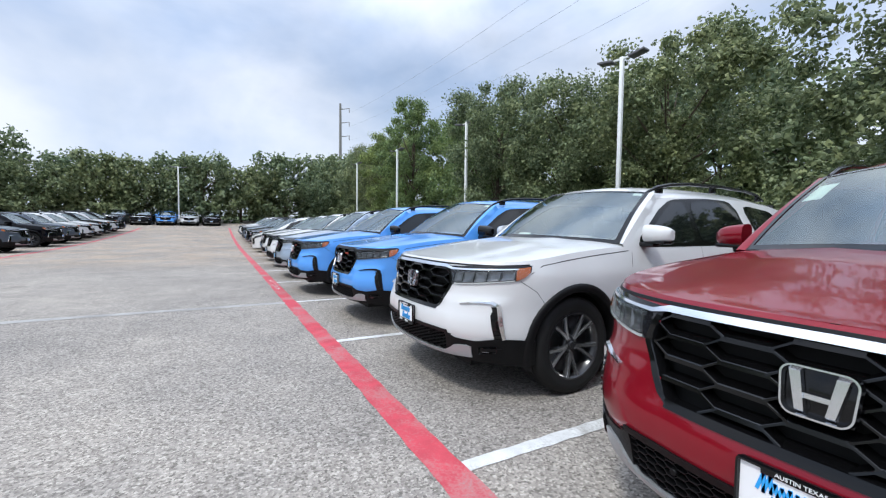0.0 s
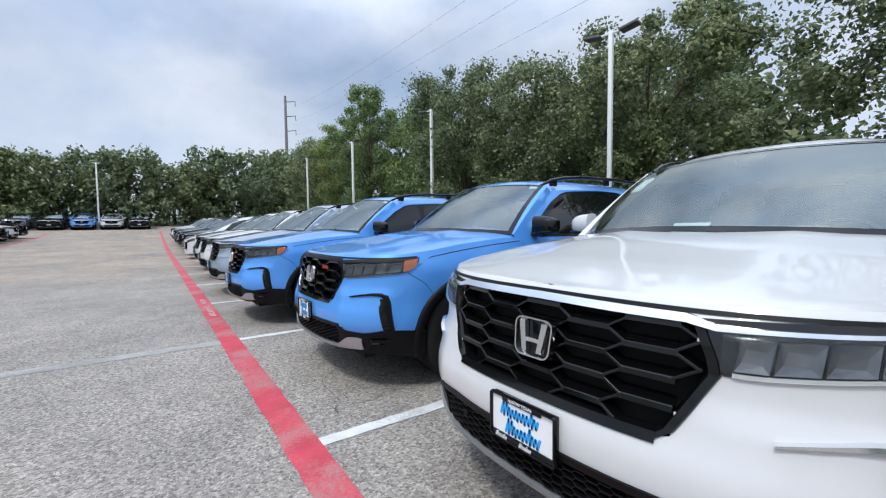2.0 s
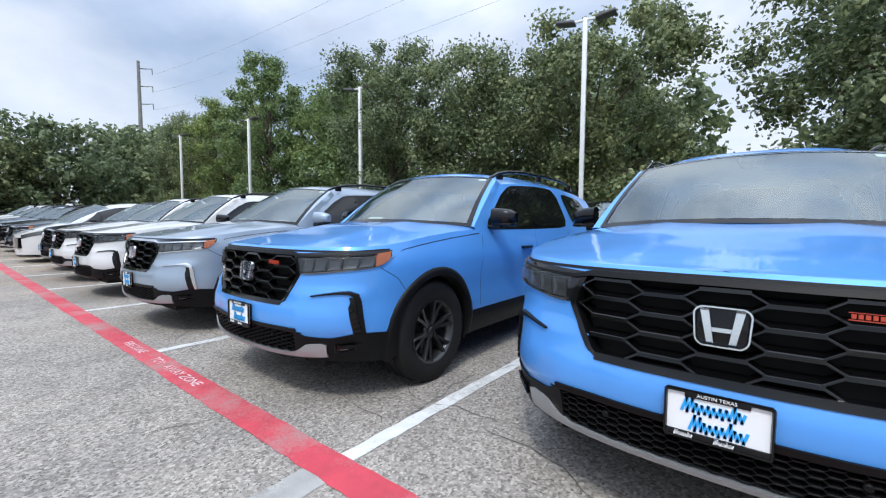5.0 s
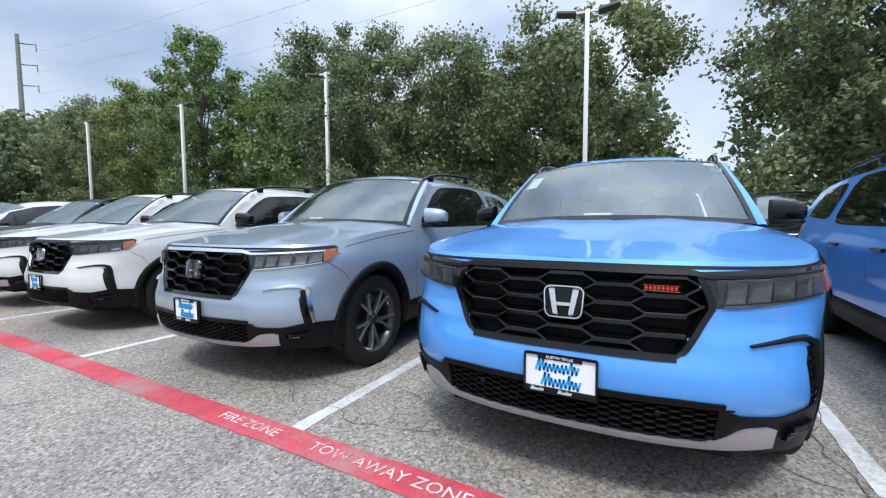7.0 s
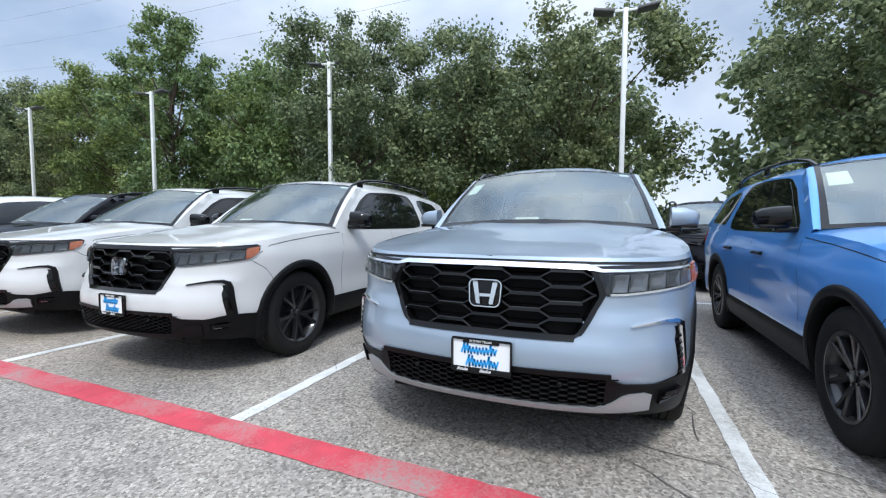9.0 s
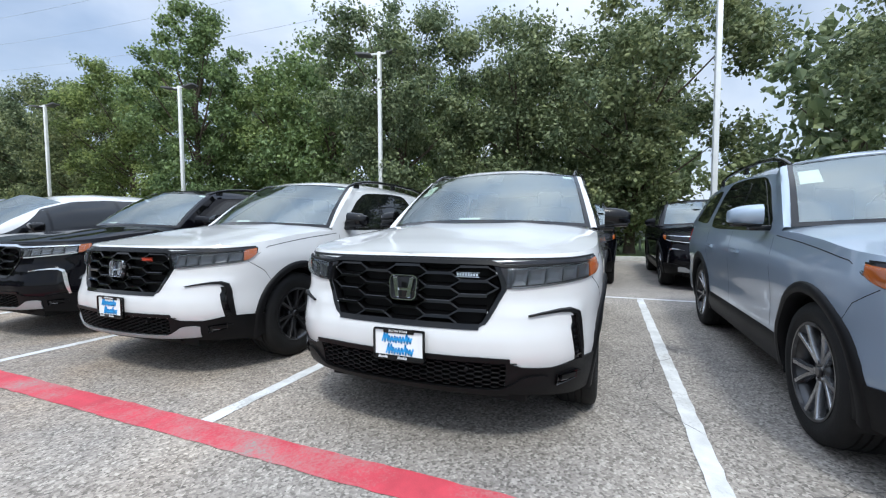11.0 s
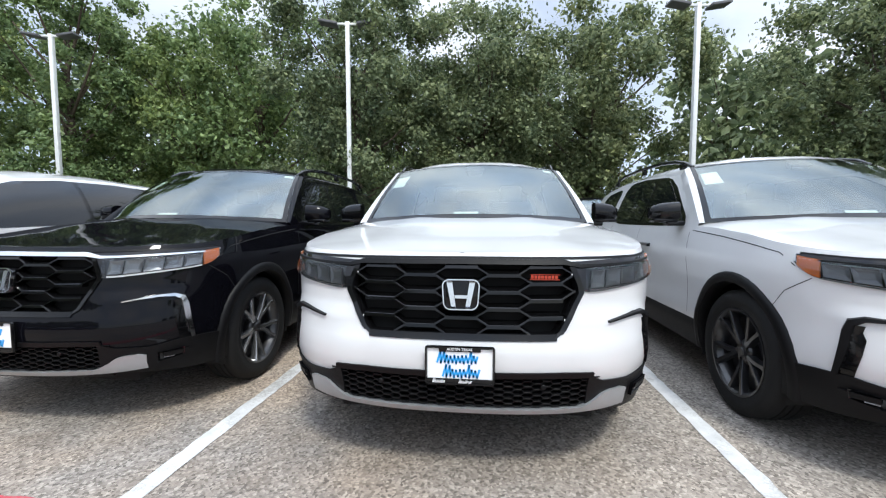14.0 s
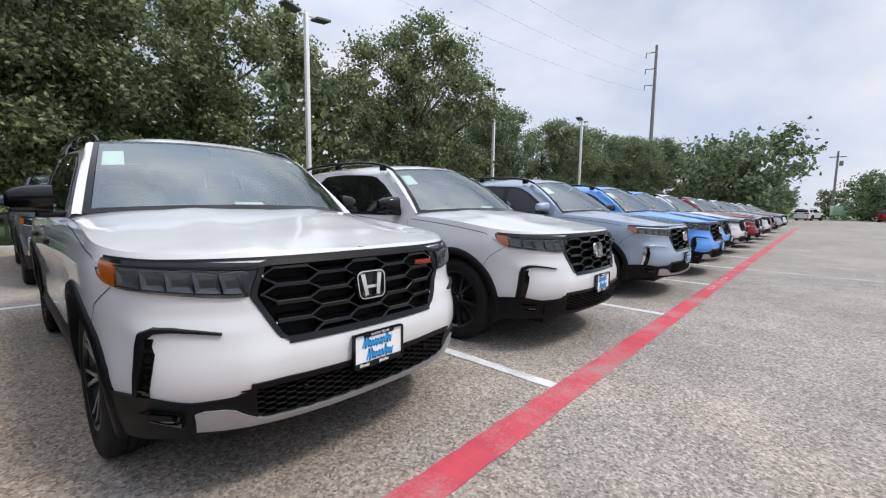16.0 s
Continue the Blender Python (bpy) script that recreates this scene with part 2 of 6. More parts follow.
def road_paint(name, color, worn, wear, bare=0.97):
    m = bpy.data.materials.new(name)
    m.use_nodes = True
    nt, b, pos = ground_nodes(m)
    grit = noise_at(nt, pos, 55, 3, 0.7)
    wide = noise_at(nt, pos, 1.6, 5, 0.65)
    add = nt.nodes.new("ShaderNodeMath")
    add.operation = "MULTIPLY_ADD"
    add.inputs[1].default_value = 0.45
    nt.links.new(grit, add.inputs[0])
    nt.links.new(wide, add.inputs[2])
    mask = ramp(nt, add.outputs[0], [(wear, (0, 0, 0)), (wear + 0.16, (1, 1, 1))])
    gone = ramp(nt, add.outputs[0], [(bare, (0, 0, 0)), (bare + 0.10, (1, 1, 1))])
    tone = ramp(nt, noise_at(nt, pos, 7, 5), [(0.3, tuple(v * 0.80 for v in color)), (0.7, tuple(min(1, v * 1.12) for v in color))])
    nt.links.new(blend(nt, "MIX", blend(nt, "MIX", tone, worn, mask), (0.27, 0.245, 0.225), gone), b.inputs["Base Color"])
    b.inputs["Roughness"].default_value = 0.75
    bp = nt.nodes.new("ShaderNodeBump")
    bp.inputs["Strength"].default_value = 0.4
    bp.inputs["Distance"].default_value = 0.004
    nt.links.new(noise_at(nt, pos, 110, 2), bp.inputs["Height"])
    nt.links.new(bp.outputs[0], b.inputs["Normal"])
    return m


ASPHALT = asphalt_material()
RED_LINE = road_paint("worn_red_line_paint", (0.50, 0.055, 0.078), (0.42, 0.145, 0.15), 0.67, 0.83)
WHITE_LINE = road_paint("worn_white_line_paint", (0.62, 0.62, 0.61), (0.36, 0.35, 0.33), 0.74, 0.90)
FAINT_LINE = road_paint("faded_seam", (0.36, 0.35, 0.33), (0.24, 0.23, 0.215), 0.66)
STENCIL = road_paint("worn_white_stencil", (0.72, 0.62, 0.62), (0.52, 0.09, 0.10), 0.70)
CRACK = material("dark_crack_fill", (0.085, 0.08, 0.075), rough=0.95, vary=0.3, scale=12)
GRASS = material("mown_grass_ground", (0.085, 0.120, 0.040), rough=0.95, vary=0.4, scale=1.2, bump=0.5, bump_scale=30)


def leaf_material(name, dark, light):
    m = bpy.data.materials.new(name)
    m.use_nodes = True
    nt = m.node_tree
    b = nt.nodes["Principled BSDF"]
    geo = nt.nodes.new("ShaderNodeNewGeometry")
    oi = nt.nodes.new("ShaderNodeObjectInfo")
    tone = ramp(nt, geo.outputs["Random Per Island"], [(0.0, dark), (0.6, tuple((a + c) / 2 for a, c in zip(dark, light))), (1.0, light)])
    hue = ramp(nt, oi.outputs["Random"], [(0.0, (0.82, 0.90, 0.95)), (1.0, (1.18, 1.10, 0.92))])
    tc = nt.nodes.new("ShaderNodeTexCoord")
    spray = ramp(nt, noise_at(nt, tc.outputs["Object"], 0.9, 3, 0.6), [(0.32, (0.80, 0.86, 0.90)), (0.68, (1.22, 1.16, 1.02))])
    tone = blend(nt, "MULTIPLY", tone, spray, 1.0)
    nt.links.new(blend(nt, "MULTIPLY", tone, hue, 1.0), b.inputs["Base Color"])
    b.inputs["Roughness"].default_value = 0.5
    b.inputs["Specular IOR Level"].default_value = 0.4
    b.inputs["Transmission Weight"].default_value = 0.0
    tl = nt.nodes.new("ShaderNodeBsdfTranslucent")
    nt.links.new(tone, tl.inputs[0])
    mx = nt.nodes.new("ShaderNodeMixShader")
    mx.inputs[0].default_value = 0.38
    out = nt.nodes["Material Output"]
    nt.links.new(b.outputs[0], mx.inputs[1])
    nt.links.new(tl.outputs[0], mx.inputs[2])
    nt.links.new(mx.outputs[0], out.inputs[0])
    return m


LEAF_OAK = leaf_material("live_oak_leaf", (0.075, 0.108, 0.056), (0.30, 0.35, 0.20))
LEAF_BRIGHT = leaf_material("bright_ash_leaf", (0.095, 0.142, 0.052), (0.33, 0.41, 0.17))

# ---- mesh helpers ----


def mesh_of(name, verts, faces, smooth=35):
    me = bpy.data.meshes.new(name)
    me.from_pydata([tuple(v) for v in verts], [], faces)
    me.validate()
    bm = bmesh.new()
    bm.from_mesh(me)
    bmesh.ops.remove_doubles(bm, verts=bm.verts, dist=0.0004)
    bmesh.ops.recalc_face_normals(bm, faces=bm.faces)
    bm.to_mesh(me)
    bm.free()
    if smooth:
        me.shade_smooth()
        me.set_sharp_from_angle(angle=radians(smooth))
    return me


def shape(name, me, mat, parent=None, m=None, label=""):
    """One mesh object with its own material, under a thing or a part."""
    ob = new(name, me)
    if not me.materials:
        me.materials.append(None)
    ob.material_slots[0].link = "OBJECT"
    ob.material_slots[0].material = mat
    if parent:
        ob.parent = parent
    if m is not None:
        ob.matrix_local = m
    return tagged(ob, label) if label else ob


class Build:
    """Gathers boxes, tubes, lathes and grids into one mesh."""

    def __init__(self):
        self.v, self.f = [], []

    def add(self, verts, faces):
        n = len(self.v)
        self.v += [tuple(v) for v in verts]
        self.f += [tuple(i + n for i in f) for f in faces]
        return self

    def box(self, x0, x1, y0, y1, z0, z1, m=None, inset=0.0):
        """A box whose edges are chamfered by inset."""
        if inset <= 0:
            vs = [Vector((x, y, z)) for x in (x0, x1) for y in (y0, y1) for z in (z0, z1)]
            fs = [(0, 1, 3, 2), (4, 6, 7, 5), (0, 4, 5, 1), (2, 3, 7, 6), (0, 2, 6, 4), (1, 5, 7, 3)]
        else:
            bm = bmesh.new()
            bmesh.ops.create_cube(bm, size=1)
            for v in bm.verts:
                v.co = ((x0 + x1) / 2 + v.co.x * (x1 - x0), (y0 + y1) / 2 + v.co.y * (y1 - y0), (z0 + z1) / 2 + v.co.z * (z1 - z0))
            bmesh.ops.bevel(bm, geom=bm.edges[:], offset=inset, segments=2, profile=0.5, affect="EDGES")
            bm.verts.index_update()
            vs = [v.co.copy() for v in bm.verts]
            fs = [tuple(v.index for v in f.verts) for f in bm.faces]
            bm.free()
        if m is not None:
            vs = [m @ v for v in vs]
        return self.add(vs, fs)

    def tube(self, points, radius, sides=8, closed=False):
        pts = [Vector(p) for p in points]
        radii = radius if isinstance(radius, (list, tuple)) else [radius] * len(pts)
        vs, fs = [], []
        for i, p in enumerate(pts):
            d = (pts[min(i + 1, len(pts) - 1)] - pts[max(i - 1, 0)]).normalized()
            a = d.orthogonal() if abs(d.z) > 0.95 else d.cross(Vector((0, 0, 1)))
            a.normalize()
            b = d.cross(a)
            for k in range(sides):
                w = 2 * math.pi * k / sides
                vs.append(p + (a * math.cos(w) + b * math.sin(w)) * radii[i])
        for i in range(len(pts) - 1):
            for k in range(sides):
                fs.append((i * sides + k, i * sides + (k + 1) % sides, (i + 1) * sides + (k + 1) % sides, (i + 1) * sides + k))
        fs += [tuple(range(sides))[::-1], tuple((len(pts) - 1) * sides + k for k in range(sides))]
        return self.add(vs, fs)

    def lathe(self, profile, seg=32, axis="y"):
        """Turns (radius, along) pairs about the y axis."""
        vs, fs, n = [], [], len(profile)
        for k in range(seg):
            w = 2 * math.pi * k / seg
            for r, a in profile:
                vs.append((r * math.cos(w), a, r * math.sin(w)) if axis == "y" else (r * math.cos(w), r * math.sin(w), a))
        for k in range(seg):
            for i in range(n - 1):
                a, b = k * n + i, ((k + 1) % seg) * n + i
                fs.append((a, a + 1, b + 1, b))
        return self.add(vs, fs)

    def grid(self, rows):
        n = len(rows[0])
        vs = [p for r in rows for p in r]
        fs = [(i * n + j, i * n + j + 1, (i + 1) * n + j + 1, (i + 1) * n + j) for i in range(len(rows) - 1) for j in range(n - 1)]
        return self.add(vs, fs)

    def slab(self, top, under):
        """A closed sheet between two grids of the same size."""
        n, r = len(top[0]), len(top)
        vs = [p for row in top for p in row] + [p for row in under for p in row]
        o = n * r
        fs = []
        for i in range(r - 1):
            for j in range(n - 1):
                a, b, c, d = i * n + j, i * n + j + 1, (i + 1) * n + j + 1, (i + 1) * n + j
                fs += [(a, b, c, d), (d + o, c + o, b + o, a + o)]
        for j in range(n - 1):
            fs += [(j + 1, j, j + o, j + 1 + o), ((r - 1) * n + j, (r - 1) * n + j + 1, (r - 1) * n + j + 1 + o, (r - 1) * n + j + o)]
        for i in range(r - 1):
            fs += [(i * n, (i + 1) * n, (i + 1) * n + o, i * n + o), ((i + 1) * n + n - 1, i * n + n - 1, i * n + n - 1 + o, (i + 1) * n + n - 1 + o)]
        return self.add(vs, fs)

    def mesh(self, name, smooth=35):
        return mesh_of(name, self.v, self.f, smooth)

# ---- the sport utility car: shell surface ----
# u: metres behind the nose, y: sideways, z: up
LENGTH, HALF, HUB_F, HUB_R, HUB_Z, ARCH = 5.06, 0.975, 0.99, 3.88, 0.385, 0.455
N_F, L_F, N_R, L_R = 2.7, 0.80, 3.4, 0.42


def lerp_table(x, table):
    if x <= table[0][0]:
        return table[0][1]
    for (a, va), (b, vb) in zip(table, table[1:]):
        if x <= b:
            s = (x - a) / (b - a)
            return va + (vb - va) * s
    return table[-1][1]


def smooth_table(x, table):
    return sum(lerp_table(x + d, table) for d in (-0.03, -0.015, 0, 0.015, 0.03)) / 5


def plan_curve():
    pts = []
    for i in range(61):
        w = (i / 60) * math.pi / 2
        pts.append((HALF * math.sin(w) ** (2 / N_F), L_F * (1 - max(0.0, math.cos(w)) ** (2 / N_F))))
    pts += [(HALF, L_F + (LENGTH - L_R - L_F) * i / 90) for i in range(1, 91)]
    for i in range(1, 41):
        w = (1 - i / 40) * math.pi / 2
        pts.append((HALF * math.sin(w) ** (2 / N_R), LENGTH - L_R * (1 - max(0.0, math.cos(w)) ** (2 / N_R))))
    q = [0.0]
    for a, b in zip(pts, pts[1:]):
        q.append(q[-1] + math.dist(a, b))
    return np.array(q), np.array(pts)


PLAN_Q, PLAN = plan_curve()
NOSE = [(0.26, 0.10), (0.34, 0.035), (0.39, 0.012), (0.47, 0.020), (0.52, 0.0), (0.63, 0.002), (0.67, 0.028), (0.76, 0.05), (0.86, 0.062), (0.96, 0.080), (1.01, 0.10), (1.05, 0.15)]
WIDTH = [(0.26, -0.045), (0.40, -0.022), (0.52, -0.010), (0.66, -0.014), (0.80, 0.002), (0.93, 0.010), (0.97, 0.004), (1.06, -0.016), (1.14, -0.036), (1.20, -0.065)]
TOPLINE = [(0.0, 1.035), (0.35, 1.046), (0.60, 1.070), (0.90, 1.104), (1.30, 1.138), (1.75, 1.152), (2.8, 1.156), (4.0, 1.165), (4.8, 1.19), (5.1, 1.19)]
ARCH_FLARE = 0.022


def plan_at(q):
    q = abs(q)
    return float(np.interp(q, PLAN_Q, PLAN[:, 0])), float(np.interp(q, PLAN_Q, PLAN[:, 1]))


def q_of_u(u):
    return float(np.interp(u, PLAN[:, 1], PLAN_Q))


def q_of_y(y):
    return float(np.interp(abs(y), PLAN[:61, 0], PLAN_Q[:61])) * (1 if y >= 0 else -1)


def shelf(q, z):
    """The bumper stands proud below the headlamps, with a sloping upper edge."""
    a = min(1.0, max(0.0, (0.805 - z) / 0.065))
    w = min(1.0, max(0.0, (q - 0.44) / 0.14)) * min(1.0, max(0.0, (1.06 - q) / 0.12)) * min(1.0, max(0.0, (z - 0.40) / 0.12))
    return 0.022 * a * a * (3 - 2 * a) * w


def skin(q, z, off=0.0):
    """A point of the shell at q metres round its plan from the nose, pushed out by off."""
    y0, u0 = plan_at(q)
    y1, u1 = plan_at(abs(q) + 0.01)
    ty, tu = y1 - y0, u1 - u0
    n = math.hypot(ty, tu) or 1
    side = min(1.0, y0 / HALF)
    off += shelf(abs(q), z)
    flare = sum(ARCH_FLARE * math.exp(-(((u0 - h) / 0.48) ** 2)) for h in (HUB_F, HUB_R)) * max(0.0, 1 - abs(z - 0.66) / 0.5)
    w = smooth_table(z, WIDTH) * side**2 + flare * side**6
    taper = -0.03 * max(0.0, (u0 - 3.9) / 1.1) ** 2
    fade = max(0.0, 1 - u0 / 0.95)
    rear = max(0.0, (u0 - 4.5) / 0.56)
    y = y0 + w + taper * side + off * tu / n
    u = u0 + smooth_table(z, NOSE) * fade - rear * 0.10 * max(0.0, (z - 0.7)) + off * (-ty) / n
    if u0 > 2.5:
        u = u0 - rear * 0.10 * max(0.0, (z - 0.7)) + off * (-ty) / n
    return Vector((u, y if q >= 0 else -y, z))


def patch(b, qs, low, high, off, depth=0.012, rows=3):
    """A slab that lies on the shell between two heights given along q."""
    top, under = [], []
    for q in qs:
        zs = [low(q) + (high(q) - low(q)) * i / rows for i in range(rows + 1)]
        top.append([skin(q, z, off) for z in zs])
        under.append([skin(q, z, off - depth) for z in zs])
    return b.slab(top, under)


def span(a, b, n):
    return [a + (b - a) * i / n for i in range(n + 1)]


GRILLE_SHAPE = [(0.66, 0.385), (0.675, 0.41), (0.70, 0.445), (0.865, 0.530), (0.90, 0.522), (1.0, 0.482)]
GRILLE_LOW = 0.676


def grille_half(z):
    return lerp_table(z, GRILLE_SHAPE)


def nose_at(y, z, off=0.0):
    return skin(q_of_y(y) if abs(y) > 1e-6 else 0.0, z, off)


def shell_mesh(step=1, rows=22):
    qs, q = [], 0.0
    end = PLAN_Q[-1]
    qs = sorted(set([round(v, 4) for v in list(np.arange(0, 1.25, 0.035 * step)) + list(np.arange(1.25, end, 0.05 * step)) + [end]]))
    b = Build()
    cols = []
    for q in [-v for v in reversed(qs) if v > 0] + qs:
        u0 = plan_at(q)[1]
        zt, zb = smooth_table(u0, TOPLINE), 0.34
        cols.append([skin(q, zb + (zt - zb) * i / rows) for i in range(rows + 1)])
    n = rows + 1
    pts = [p for c in cols for p in c]
    for p in pts:
        for h in (HUB_F, HUB_R):
            dx, dz = p.x - h, p.z - HUB_Z
            r = math.hypot(dx, dz)
            if abs(p.y) > 0.7 and abs(r - ARCH) < 0.024:
                p.x, p.z = h + dx / r * ARCH, HUB_Z + dz / r * ARCH
    for k, p in enumerate(pts):
        if p.x < 0.4 and 0.60 < p.z < 1.02:
            z = min(max(p.z, GRILLE_LOW), 0.995)
            h = grille_half(z)
            if abs(p.y) < h + 0.012 and abs(p.z - GRILLE_LOW) < 0.0165:
                pts[k] = p = nose_at(p.y, GRILLE_LOW)
            if abs(p.y) < h + 0.012 and abs(p.z - 0.995) < 0.0165:
                pts[k] = p = nose_at(p.y, 0.995)
            if GRILLE_LOW - 0.001 < p.z < 0.996 and abs(abs(p.y) - h) < 0.0175:
                pts[k] = nose_at(math.copysign(grille_half(p.z), p.y), p.z)
    faces = []
    for i in range(len(cols) - 1):
        for j in range(rows):
            f = (i * n + j, i * n + j + 1, (i + 1) * n + j + 1, (i + 1) * n + j)
            c = sum((pts[k] for k in f), Vector()) / 4
            if abs(c.y) > 0.7 and any(math.hypot(c.x - h, c.z - HUB_Z) < ARCH for h in (HUB_F, HUB_R)):
                continue
            if c.x < 0.4 and GRILLE_LOW < c.z < 0.995 and abs(c.y) < grille_half(c.z):
                continue
            if c.x < 0.4 and c.z < 0.50 and abs(c.y) < 0.55:
                continue
            faces.append(f)
    return Build().add(pts, faces).mesh("body", 40)


def hood_z(u, y, edge_u, edge_y, zt):
    v = min(1.0, abs(y) / max(edge_y, 0.01))
    crown = lerp_table(u, [(0.1, 0.0), (0.4, 0.030), (0.9, 0.050), (1.35, 0.066), (1.8, 0.072)])
    ridge = 0.014 * (1 / (1 + math.exp((abs(y) - 0.56 + 0.07 * u) / 0.022))) * min(1.0, max(0.0, (u - 0.18) / 0.3))
    return zt + crown * (1 - v**4.2) + ridge


def hood_mesh():
    rows = []
    qs = [0.012] + span(0.05, q_of_u(0.3), 14)[1:] + span(q_of_u(0.3), q_of_u(1.72), 26)[1:]
    for q in qs:
        y0, u0 = plan_at(q)
        p = skin(q, smooth_table(u0, TOPLINE), 0.0)
        row = []
        for i in range(25):
            v = -1 + 2 * i / 24
            y = v * p.y
            row.append(Vector((p.x, y, hood_z(p.x, y, p.x, p.y, p.z))))
        rows.append(row)
    b = Build().grid(rows)
    return b.mesh("hood", 50)


# glass house: windshield, roof, sides
def shield_point(v, w, off=0.0):
    """v from -1 to 1 across, w from 0 at the hood to 1 at the roof."""
    a = Vector((1.20 + 0.36 * v * v, 0.884 * v, 1.205 - 0.036 * v * v))
    b = Vector((2.02 + 0.14 * v * v, 0.728 * v, 1.690 - 0.045 * v * v))
    p = a.lerp(b, w)
    bulge = 0.028 * math.sin(math.pi * w)
    return p + Vector((-0.5, 0, 0.86)) * (bulge + off)


def side_top(u):
    return lerp_table(u, [(2.1, 1.575), (2.4, 1.608), (3.0, 1.638), (3.8, 1.630), (4.4, 1.590), (4.9, 1.52)])


def side_point(u, w, off=0.0):
    """The upper side from the belt (w = 0) to the roof edge (w = 1)."""
    belt = smooth_table(u, TOPLINE) - 0.012
    y0 = HALF + smooth_table(belt, WIDTH) - 0.03 * max(0.0, (u - 3.9) / 1.1) ** 2
    z = belt + (side_top(u) - belt) * w
    y = y0 + (0.772 - 0.03 * max(0.0, u - 3.8) - y0) * (w**1.15)
    return Vector((u, y + off, z + off * 0.35))


def roof_z(u):
    return lerp_table(u, [(2.0, 1.690), (2.12, 1.726), (2.35, 1.750), (2.8, 1.768), (3.3, 1.768), (4.0, 1.745), (4.5, 1.706), (4.85, 1.655)])


def cabin_mesh():
    b = Build()
    for s in (1, -1):
        rows = []
        for u in span(1.56, 4.95, 56):
            row = []
            for i in range(9):
                w = i / 8
                uu = max(u, 1.56 + 0.66 * w)
                uu = min(uu, 4.97 - 0.20 * w)
                p = side_point(uu, w)
                row.append(Vector((p.x, p.y * s, p.z)))
            rows.append(row)
        b.grid(rows)
        pillar = []
        for i in range(13):
            w = i / 12
            a = shield_point(1, w)
            c = side_point(1.56 + 0.66 * w, w)
            m = a.lerp(c, 0.5) + Vector((-0.02, 0.018, 0.018))
            pillar.append([Vector((p.x, p.y * s, p.z)) for p in (a, a.lerp(m, 0.5) + Vector((-0.004, 0.004, 0.004)), m, c)])
        b.grid(pillar)
    return b.mesh("cabin", 40)


def roof_mesh():
    rows = []
    for i in range(31):
        row = []
        f = i / 30
        for j in range(21):
            v = -1 + 2 * j / 20
            start = shield_point(v * 0.999, 1.0)
            u = start.x + (4.84 - 0.1 * v * v - start.x) * f
            half = 0.772 - 0.03 * max(0.0, u - 3.8)
            half = 0.728 + (half - 0.728) * min(1.0, f * 5)
            edge = side_top(max(u, 2.22))
            k = abs(v) ** 5
            z = roof_z(u) * (1 - k) - 0.045 * v * v * (1 - k) + edge * k
            z = z if f > 0 else start.z
            row.append(Vector((u, half * v, z)))
        rows.append(row)
    return Build().grid(rows).mesh("roof", 50)


def tail_mesh():
    rows = []
    for j in range(15):
        v = -1 + 2 * j / 14
        top = Vector((4.84 - 0.1 * v * v, 0.738 * v, 1.655 - 0.045 * v * v - 0.09 * abs(v) ** 5))
        low = Vector((LENGTH - 0.06 - 0.12 * abs(v) ** 4, 0.86 * v, 1.175))
        rows.append([top.lerp(low, i / 6) + Vector((0.05 * math.sin(math.pi * i / 6), 0, 0)) for i in range(7)])
    return Build().grid(rows).mesh("tailgate_upper", 50)


def window_mesh(corners, off=0.006):
    """A rounded pane on the upper side; corners: (u, w) low front, low back, top back, top front."""
    (a, b_, c, d) = [Vector(p) for p in corners]
    top, under = [], []
    for i in range(10):
        s = i / 9
        row_t, row_u = [], []
        for j in range(6):
            t = j / 5
            p = a.lerp(b_, s).lerp(d.lerp(c, s), t)
            mid = (a + b_ + c + d) / 4
            corner = (abs(2 * s - 1) ** 6) * (abs(2 * t - 1) ** 6)
            p = p.lerp(mid, 0.09 * corner)
            row_t.append(side_point(p.x, p.y, off))
            row_u.append(side_point(p.x, p.y, off - 0.02))
        top.append(row_t)
        under.append(row_u)
    return Build().slab(top, under).mesh("side_window", 50)


def mirrored(me, name):
    out = bpy.data.meshes.new(name)
    bm = bmesh.new()
    bm.from_mesh(me)
    for v in bm.verts:
        v.co.y = -v.co.y
    bmesh.ops.reverse_faces(bm, faces=bm.faces)
    bm.to_mesh(out)
    bm.free()
    return out


def arch_mesh(hub):
    b = Build()
    top, under = [], []
    front = hub == HUB_F
    for i in range(25):
        a = radians(-14 + (208 * i / 24))
        row_t, row_u = [], []
        for r, o in ((ARCH - 0.035, -0.012), (ARCH - 0.025, 0.014), (ARCH + 0.0, 0.020), (ARCH + 0.024, 0.016), (ARCH + 0.036, 0.004)):
            u, z = hub + r * math.cos(a), HUB_Z + r * math.sin(a)
            p = skin(q_of_u(u) if u < LENGTH - L_R else PLAN_Q[150] + (u - LENGTH + L_R), max(z, 0.28), o)
            row_t.append(Vector((u, p.y, z)))
            row_u.append(Vector((u, p.y - 0.05, z)))
        top.append(row_t)
        under.append(row_u)
    return b.slab(top, under).mesh("wheel_arch", 50)


def liner_mesh(hub):
    rows = []
    for i in range(21):
        a = radians(-20 + 220 * i / 20)
        rows.append([Vector((hub + 0.44 * math.cos(a), y, HUB_Z + 0.44 * math.sin(a))) for y in (0.94, 0.55)])
    b = Build().grid(rows)
    b.box(hub - 0.45, hub + 0.45, 0.50, 0.55, 0.25, 0.86)
    return b.mesh("wheel_liner", 60)


